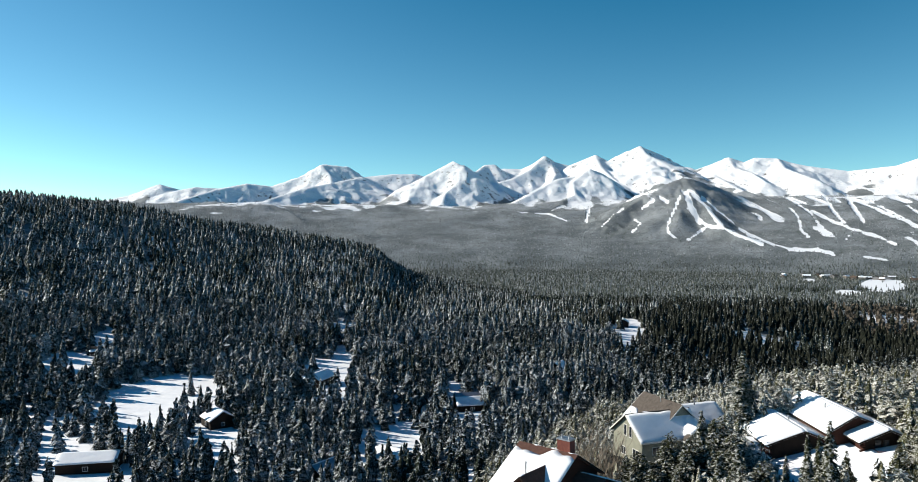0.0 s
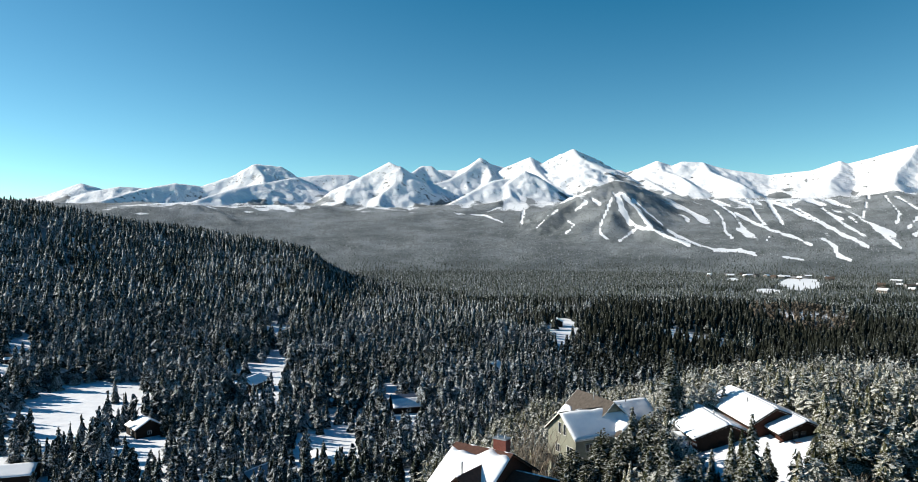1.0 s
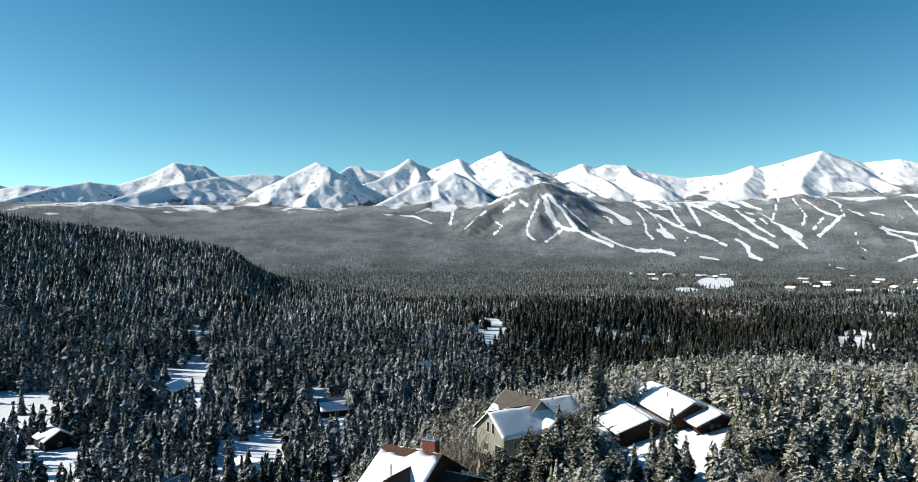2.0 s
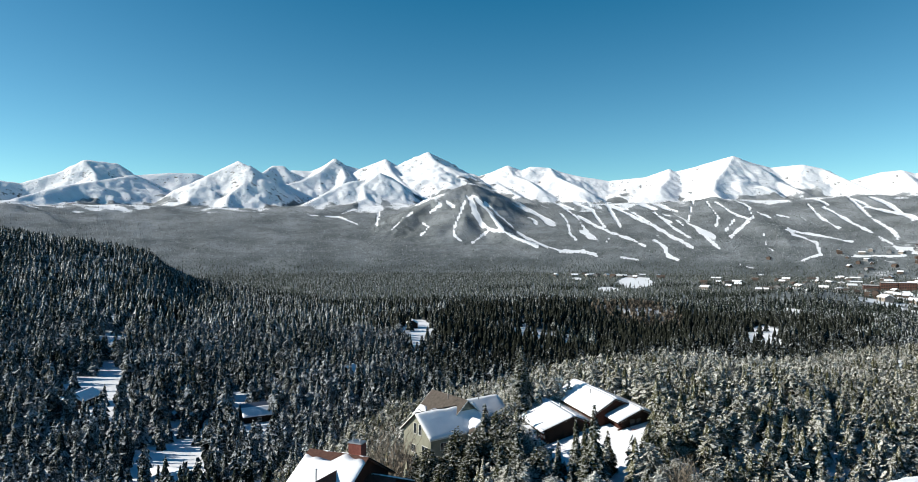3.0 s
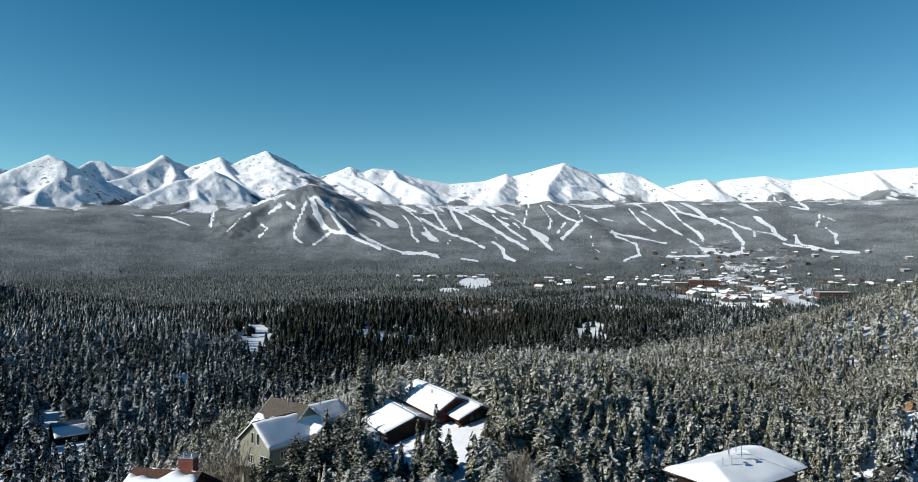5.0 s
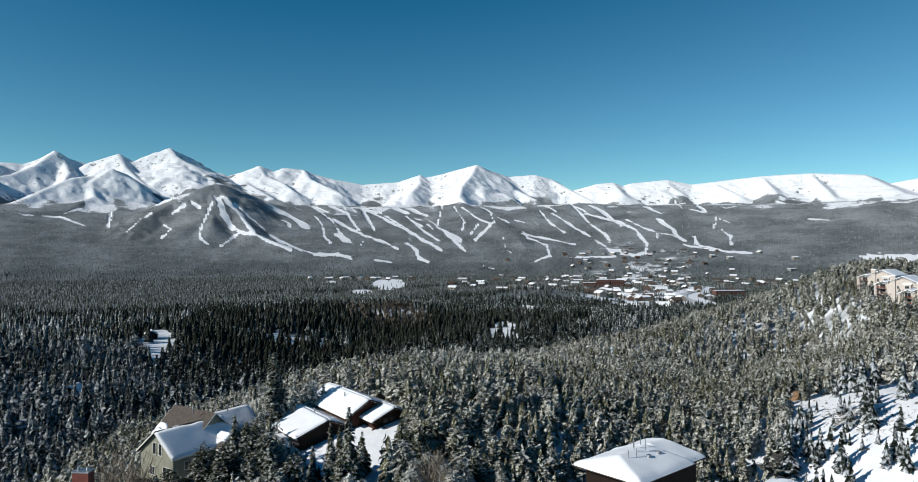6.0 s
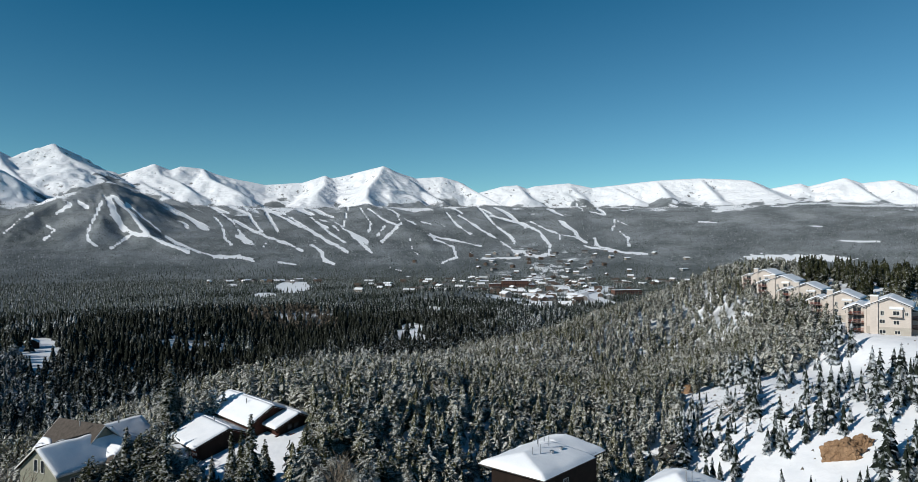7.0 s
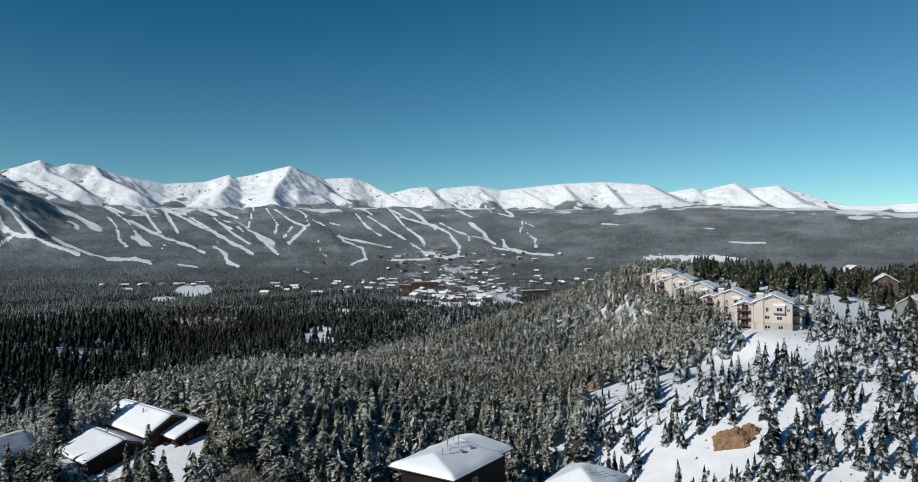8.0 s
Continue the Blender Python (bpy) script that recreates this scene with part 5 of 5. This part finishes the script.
# ---------------------------------------------------------------- trees near by
def conifer(name, rng, kind, count, slim, mat, label):
    t = thing(name, 0, 0, -60, 0, label, "tree", "conifers on the spur")
    shape = spruce_shape(slim) if kind == "spruce" else pine_shape(slim)
    V, F = sprays(rng, count, shape, 0.038, 0.42 if kind == "spruce" else 0.1, 0.04 if kind == "spruce" else 0.1, 0.2 if kind == "spruce" else 0.7)
    crown = new("crown", mesh_from("crown", V, F, [mat]))
    crown.parent = t
    bm = bmesh.new()
    bmesh.ops.create_cone(bm, cap_ends=True, segments=7, radius1=0.017, radius2=0.002, depth=1.02, matrix=Matrix.Translation((0, 0, 0.48)))
    for k in range(16):
        u, a = 0.12 + 0.8 * k / 16, k * 2.4
        reach = float(shape(np.array(u))) * 0.85
        bmesh.ops.create_cone(bm, cap_ends=False, segments=4, radius1=0.005, radius2=0.001, depth=reach,
                              matrix=Matrix.Translation((0, 0, u)) @ Matrix.Rotation(a, 4, "Z") @ Matrix.Rotation(radians(98), 4, "Y") @ Matrix.Translation((0, 0, reach / 2)))
    part("trunk", bm, BARK, t, "brown trunk with bare limbs")
    return t


rng = np.random.default_rng(9)
SPRUCES = [conifer("spruce", rng, "spruce", 1150, s, DARK_NEEDLES, "dark green spruce dusted with hoar frost") for s in (0.15, 0.18, 0.21)]
YOUNG = [conifer("young_spruce", rng, "spruce", 1050, s, MID_NEEDLES, "young grey-green spruce rimed with frost on the snowy bank") for s in (0.16, 0.2)]
PINES = [conifer("pine", rng, "pine", 1100, s, PALE_NEEDLES, "pale olive pine thickly frosted on its upper sides") for s in (0.2, 0.24, 0.28)]


DARK_PINES = [conifer("pine", rng, "pine", 1100, s, DARK_NEEDLES, "olive-green pine with little frost beside the houses") for s in (0.2, 0.24, 0.28)]


def plant(proto, x, y, tall, wide=1.0, used=set()):
    m = pose(x, y, float(height(x, y)) - 0.25, 0, 0, (x * 37 + y * 91) % 360) @ Matrix.Diagonal((tall * wide, tall * wide, tall, 1))
    if proto.name not in used:
        used.add(proto.name)
        proto.matrix_basis = m
        return proto
    ob = copy_thing(proto, pose(0, 0, 0))
    ob.matrix_basis = m
    return ob


# single trees round the houses: kind, bearing, distance, height, width
for kind, bearing, distance, tall, wide in ((0, 22.3, 149, 18.0, 1.45), (0, 25.3, 113, 9.5, 1.1), (0, 27.5, 117, 11, 1.1), (1, 29.3, 120, 7.5, 1.3), (2, 28.6, 116, 5, 1.4), (4, 33.0, 118, 8, 1.2), (3, 32.4, 122, 7, 1.3), (1, 24.5, 107, 9, 1.2), (4, 23.6, 110, 10, 1.2), (0, 26.75, 112, 13.0, 0.9), (1, 28.2, 109.5, 15.5, 1.0), (4, 16.9, 122, 12.5, 1.1), (3, 20.2, 119, 14, 1.1), (4, 21.5, 117, 12.8, 1.2),
                                           (5, 14.6, 121, 10.5, 1.3), (4, 18.5, 118, 12.5, 1.1), (2, 32.7, 107, 7.0, 1.4), (2, 31.9, 112, 5, 1.2), (0, 19.3, 124, 14.5, 1.2), (1, 23.0, 116, 5, 1.2), (2, 34.1, 111, 9, 1.2),
                                           (2, 24.6, 127, 3.0, 1.3), (2, 25.3, 124, 2.6, 1.3), (2, 25.8, 121, 2.8, 1.3), (2, 26.2, 118, 2.4, 1.3), (5, 15.8, 117, 8.5, 1.4), (4, 17.6, 116, 8.5, 1.3), (3, 13.6, 124, 9.5, 1.2), (5, 20.9, 122, 13.5, 1.1), (0, 21.9, 111, 12.5, 1.3), (3, 22.3, 106, 11, 1.2), (0, 20.6, 108, 12.5, 1.3), (1, 21.2, 105, 9.5, 1.3)):
    plant((SPRUCES + DARK_PINES)[kind], *plan(bearing, distance), tall, wide)
X, Y, tall, spur = NEAR_TREES
order = np.argsort(np.hypot(X, Y))
near, rest = order[:285], order[285:]
for k in near:
    young = on_bank(X[k:k + 1], Y[k:k + 1])[0]
    shady = 15 < math.degrees(math.atan2(X[k], Y[k])) < 28 and np.hypot(X[k], Y[k]) < 138
    group = YOUNG if young else PINES if spur[k] and rng.uniform() < (0.2 if shady else 0.75) else SPRUCES
    plant(group[int(rng.integers(0, len(group)))], float(X[k]), float(Y[k]), float(tall[k]), float(rng.uniform(1.05, 1.55) if not young else rng.uniform(0.85, 1.2)))
m = rest[spur[rest]]
plant_mass("spur_pine_wood", rng, X[m], Y[m], tall[m], PALE, PALE_NEEDLES, "pale frosted pines standing close on the spur")
m = rest[~spur[rest] & on_bank(X[rest], Y[rest])]
plant_mass("bank_conifer_wood", rng, X[m], Y[m], tall[m], SLIM, MID_NEEDLES, "slim frosted young conifers dotting the bank")
m = rest[~spur[rest] & ~on_bank(X[rest], Y[rest])]
plant_mass("lower_conifer_wood", rng, X[m], Y[m], tall[m], FINE, NEEDLES, "dark frosted conifers below the spur")


def bare_tree(rng, seed):
    """A leafless aspen: trunk and forked upright twigs."""
    t = thing("bare_aspen", 0, 0, 0, 0, "leafless grey-brown aspen with thin upright twigs", "tree", "aspens by the drive")
    bm = bmesh.new()
    tips = []

    def limb(p, d, length, radius, depth):
        q = p + d * length
        turn = d.to_track_quat("Z", "Y").to_matrix().to_4x4()
        bmesh.ops.create_cone(bm, cap_ends=False, segments=5 if depth == 0 else 3, radius1=radius, radius2=radius * 0.55, depth=length, matrix=Matrix.Translation((p + q) / 2) @ turn)
        if depth < 3:
            for k in range(11 if depth == 0 else 4):
                at = p + d * length * (0.35 + 0.65 * rng.uniform())
                side = Vector((rng.normal(), rng.normal(), 0)).normalized() * (0.55 if depth else 0.45)
                limb(at, (d + side).normalized(), length * rng.uniform(0.35, 0.6), radius * 0.45, depth + 1)

    limb(Vector((0, 0, -0.3)), Vector((0.02, 0.01, 1)).normalized(), 4.6, 0.09, 0)
    part("trunk", bm, BARE_BARK, t)
    return t


aspens = [bare_tree(rng, k) for k in range(3)]
for k, (bearing, distance, scale) in enumerate(((34.6, 104, 1.25), (35.2, 106, 1.4), (35.9, 104.5, 1.35), (36.4, 107, 1.2), (34.9, 108, 1.1), (10.5, 121, 1.6), (11.2, 123, 1.8), (11.8, 120, 1.6), (12.4, 124, 1.8), (10.0, 125, 1.6), (11.5, 127, 1.9), (10.9, 129, 1.8), (12.0, 130, 1.9), (9.6, 128, 1.7), (12.9, 128, 1.6), (10.3, 133, 1.9), (33.6, 102, 1.0), (35.5, 101, 1.2))):
    x, y = plan(bearing, distance)
    m = pose(x, y, float(height(x, y)), 0, 0, k * 77) @ Matrix.Diagonal((scale, scale, scale * 1.15, 1))
    if k < 3:
        aspens[k].matrix_basis = m
    else:
        copy_thing(aspens[k % 3], ID).matrix_basis = m


# dry brush that sticks out of the snow on the bank
n = 2600
a, q = rng.uniform(60, 89, n), np.sqrt(rng.uniform(95 ** 2, 235 ** 2, n))
X, Y = q * np.sin(np.radians(a)), q * np.cos(np.radians(a))
ok = fbm(X / 22, Y / 22, 3, 77) > rng.uniform(0.3, 0.62, n)
TUFTS = [spiky_tree(rng, 1, 4, 0.8) for _ in range(5)]
brush = plant_mass("dry_brush", rng, X[ok], Y[ok], rng.uniform(0.25, 0.7, int(ok.sum())), TUFTS, BRUSH, "low dry brush poking through the bank's snow")
brush["category"] = "brush"

# ---------------------------------------------------------------- the town in the valley
def town_house(name, wall, long, wide, eave, ridge, label, roof=SNOW):
    h = thing(name, 0, 0, 0, 0, label, "house", "houses of the valley town")
    bm = bmesh.new()
    solid(bm, ((-wide / 2, -3), (wide / 2, -3), (wide / 2, eave), (0, ridge), (-wide / 2, eave)), -long / 2, long / 2)
    part("wall", bm, wall, h)
    bm = bmesh.new()
    for s in (-1, 1):
        slab(bm, ((-long / 2 - 0.6, s * (wide / 2 + 0.6), eave - 0.1), (long / 2 + 0.6, s * (wide / 2 + 0.6), eave - 0.1), (long / 2 + 0.6, 0, ridge + 0.5), (-long / 2 - 0.6, 0, ridge + 0.5)), 0.5)
    part("roof", bm, roof, h, "snow-covered roof" if roof is SNOW else "dark half-melted roof")
    n = int(long / 3.5)
    for s in (-1, 1):
        for k in range(n):
            bm = bmesh.new()
            x = -long / 2 + (k + 0.5) * long / n
            box(bm, x - 0.7, x + 0.7, s * wide / 2 - 0.08, s * wide / 2 + 0.08, eave * 0.35, eave * 0.7)
            part("window", bm, GLASS, h)
    return h


def hotel(x, y, z, turn, blocks, label):
    h = thing("hotel", x, y, z, turn, label, "hotel")
    for x0, x1, w, floors in blocks:
        bm = bmesh.new()
        box(bm, x0, x1, -w / 2, w / 2, -6, floors * 3.2)
        b = part("wing", bm, HOTEL_BRICK, h)
        bm = bmesh.new()
        box(bm, x0 - 0.3, x1 + 0.3, -w / 2 - 0.3, w / 2 + 0.3, floors * 3.2, floors * 3.2 + 0.7)
        part("parapet", bm, TOWN_WALLS[0], b)
        bm = bmesh.new()
        box(bm, x0 + 0.2, x1 - 0.2, -w / 2 + 0.2, w / 2 - 0.2, floors * 3.2 + 0.705, floors * 3.2 + 1.0)
        part("roof_snow", bm, SNOW, b)
        for f in range(floors):
            n = int((x1 - x0) / 4)
            for k in range(n):
                bm = bmesh.new()
                xx = x0 + (k + 0.5) * (x1 - x0) / n
                box(bm, xx - 1.2, xx + 1.2, -w / 2 - 0.1, -w / 2 + 0.05, f * 3.2 + 0.9, f * 3.2 + 2.5)
                part("window", bm, GLASS, b)
    return h


x, y = plan(49.0, 1640)
hotel(x, y, float(height(x, y)), -42, ((-46, -18, 16, 3), (-16, 14, 18, 5), (16, 46, 18, 5), (48, 62, 14, 2)), "long red-brick hotel of several flat-roofed wings in the valley")
x, y = plan(58.6, 1400)
hotel(x, y, float(height(x, y)), -30, ((-32, 0, 16, 3), (2, 26, 16, 3)), "low brown hotel above a snowy road cut")
protos = [town_house("town_house", w, l, wd, e, r, lab) for w, l, wd, e, r, lab in (
    (TOWN_WALLS[0], 14, 10, 5, 8, "brown valley town house under snow"), (TOWN_WALLS[1], 18, 12, 6, 9, "tan valley town house with white roof"),
    (TOWN_WALLS[2], 24, 14, 6, 7.5, "grey flat-gabled town building with snowy roof"), (TOWN_WALLS[0], 11, 9, 4, 7, "small brown house among valley trees"))]
protos[2:2] = [town_house("town_house", TOWN_WALLS[2], 20, 13, 6, 8.5, "grey town building with a dark cleared roof", SHINGLE), town_house("town_house", TOWN_WALLS[0], 15, 11, 6, 9, "brown town house with a dark cleared roof", TOWN_WALLS[0])]
spots = []
for k in range(230):
    s = rng.uniform(0, 1)
    spots.append((51.5 + rng.normal() * (2.2 + 2.6 * s), 1000 + 1600 * s + rng.normal() * 40))
for k in range(34):
    spots.append((29.5 + rng.normal() * 2.6, 1990 + rng.normal() * 40))
for k in range(26):
    spots.append((rng.uniform(36, 46), rng.uniform(1350, 2000)))
for k in range(24):
    spots.append((rng.uniform(56, 66), rng.uniform(1800, 2100)))
kept = []
for k, (bearing, distance) in enumerate(spots):
    x, y = plan(bearing, distance)
    if any((x - a) ** 2 + (y - c) ** 2 < 24 ** 2 for a, c in kept) or (abs(bearing - 49) < 2.6 and abs(distance - 1640) < 40) or (abs(bearing - 58.6) < 1.8 and abs(distance - 1400) < 40):
        continue
    m = pose(x, y, float(height(x, y)), 0, 0, float(rng.choice([-50, 40, -20, 70])) + rng.normal() * 8)
    if len(kept) < 6:
        protos[len(kept)].matrix_basis = m
    else:
        copy_thing(protos[k % 6], m)
    kept.append((x, y))

# a big pale hall at the foot of the town
x, y = plan(51.4, 900)
hall = town_house("sports_hall", TOWN_WALLS[1], 34, 22, 5, 8, "large pale hall with a broad snowy roof")
hall.matrix_basis = pose(x, y, float(height(x, y)) + 1, 0, 0, -45)


def build_road():
    """A ploughed road that climbs from the town."""
    pts = [Vector((*plan(b, r), 0)) for b, r in ROAD_LINE]
    fine = []
    for p, q in zip(pts[:-1], pts[1:]):
        fine += [p.lerp(q, k / 12) for k in range(12)]
    fine.append(pts[-1])
    bm = bmesh.new()
    rows = []
    for k, p in enumerate(fine):
        d = (fine[min(k + 1, len(fine) - 1)] - fine[max(k - 1, 0)]).normalized()
        side = Vector((d.y, -d.x, 0))
        z = float(height(p.x, p.y)) + 1.2
        rows.append([bm.verts.new((*(p + side * w).xy, z - (2.6 if abs(w) > 8 else 0))) for w in (-10, -7, 7, 10)])
    for a, b in zip(rows[:-1], rows[1:]):
        for i in range(3):
            bm.faces.new((a[i], a[i + 1], b[i + 1], b[i]))
    bmesh.ops.recalc_face_normals(bm, faces=bm.faces)
    me = bpy.data.meshes.new("road")
    bm.to_mesh(me)
    bm.free()
    me.materials.append(ROAD)
    tagged(new("road", me), "ploughed snowy road climbing from the town", "road", kind="structure")


def utility_pole(bearing, distance, tall):
    x, y = plan(bearing, distance)
    p = thing("utility_pole", x, y, float(height(x, y)), 30, "dark wooden utility pole standing in the snow", "pole", "utility poles")
    bm = bmesh.new()
    bmesh.ops.create_cone(bm, cap_ends=True, segments=8, radius1=0.17, radius2=0.11, depth=tall + 0.6, matrix=Matrix.Translation((0, 0, tall / 2 - 0.3)))
    part("post", bm, BARK, p)
    bm = bmesh.new()
    box(bm, -0.9, 0.9, -0.07, 0.07, tall - 0.7, tall - 0.55)
    arm = part("crossarm", bm, BARK, p)
    for xx in (-0.75, -0.3, 0.3, 0.75):
        bm = bmesh.new()
        bmesh.ops.create_cone(bm, cap_ends=True, segments=6, radius1=0.06, radius2=0.04, depth=0.18, matrix=Matrix.Translation((xx, 0, tall - 0.46)))
        part("insulator", bm, ZINC, arm)


def snow_heap(bearing, distance, wide, tall, seed):
    x, y = plan(bearing, distance)
    bm = bmesh.new()
    bmesh.ops.create_icosphere(bm, subdivisions=4, radius=1)
    for v in bm.verts:
        k = 1 + 0.35 * noise.noise(v.co * 1.8 + Vector((seed, 0, 0))) + 0.12 * noise.noise(v.co * 5 + Vector((0, seed, 0)))
        v.co = (v.co.x * wide * k, v.co.y * wide * 0.6 * k, max(v.co.z, -0.4) * tall * k)
    for f in bm.faces:
        f.smooth = True
    me = bpy.data.meshes.new("snow_heap")
    bm.to_mesh(me)
    bm.free()
    me.materials.append(SNOW)
    ob = new("snow_heap", me)
    ob.matrix_basis = pose(x, y, float(height(x, y)), 0, 0, seed * 50)
    tagged(ob, "ploughed snow heap beside the drive", "snow heap", "snow heaps along the drive")


for spot in ((25.4, 108, 2.6, 1.2, 1), (26.2, 106, 1.8, 0.9, 2), (24.3, 109, 2.0, 0.8, 3), (30.9, 103, 2.2, 0.9, 4), (32.2, 104, 1.6, 0.7, 5)):
    snow_heap(*spot)
build_road()
utility_pole(-20.6, 262, 9)
utility_pole(-25.8, 400, 9)


def parked_car(bearing, distance, turn):
    x, y = plan(bearing, distance)
    c = thing("parked_car", x, y, float(height(x, y)) + 0.1, turn, "dark estate car parked on the snowy terrace", "car")
    bm = bmesh.new()
    solid(bm, ((-2.2, 0.35), (2.2, 0.35), (2.25, 0.8), (1.2, 0.95), (0.6, 1.5), (-1.9, 1.5), (-2.25, 0.95)), -0.9, 0.9)
    part("body", bm, CAR_PAINT, c)
    for s in (-1, 1):
        bm = bmesh.new()
        solid(bm, ((-1.7, 1.0), (1.0, 1.0), (0.55, 1.42), (-1.7, 1.42)), s * 0.9 - 0.02, s * 0.9 + 0.02)
        part("side_window", bm, GLASS, c)
        for yy in (-1.4, 1.4):
            bm = bmesh.new()
            bmesh.ops.create_cone(bm, cap_ends=True, segments=14, radius1=0.34, radius2=0.34, depth=0.24, matrix=pose(s * 0.82, yy, 0.34, 0, 90, 0))
            part("wheel", bm, RUBBER, c)
    return c


parked_car(82.7, 262, 10)
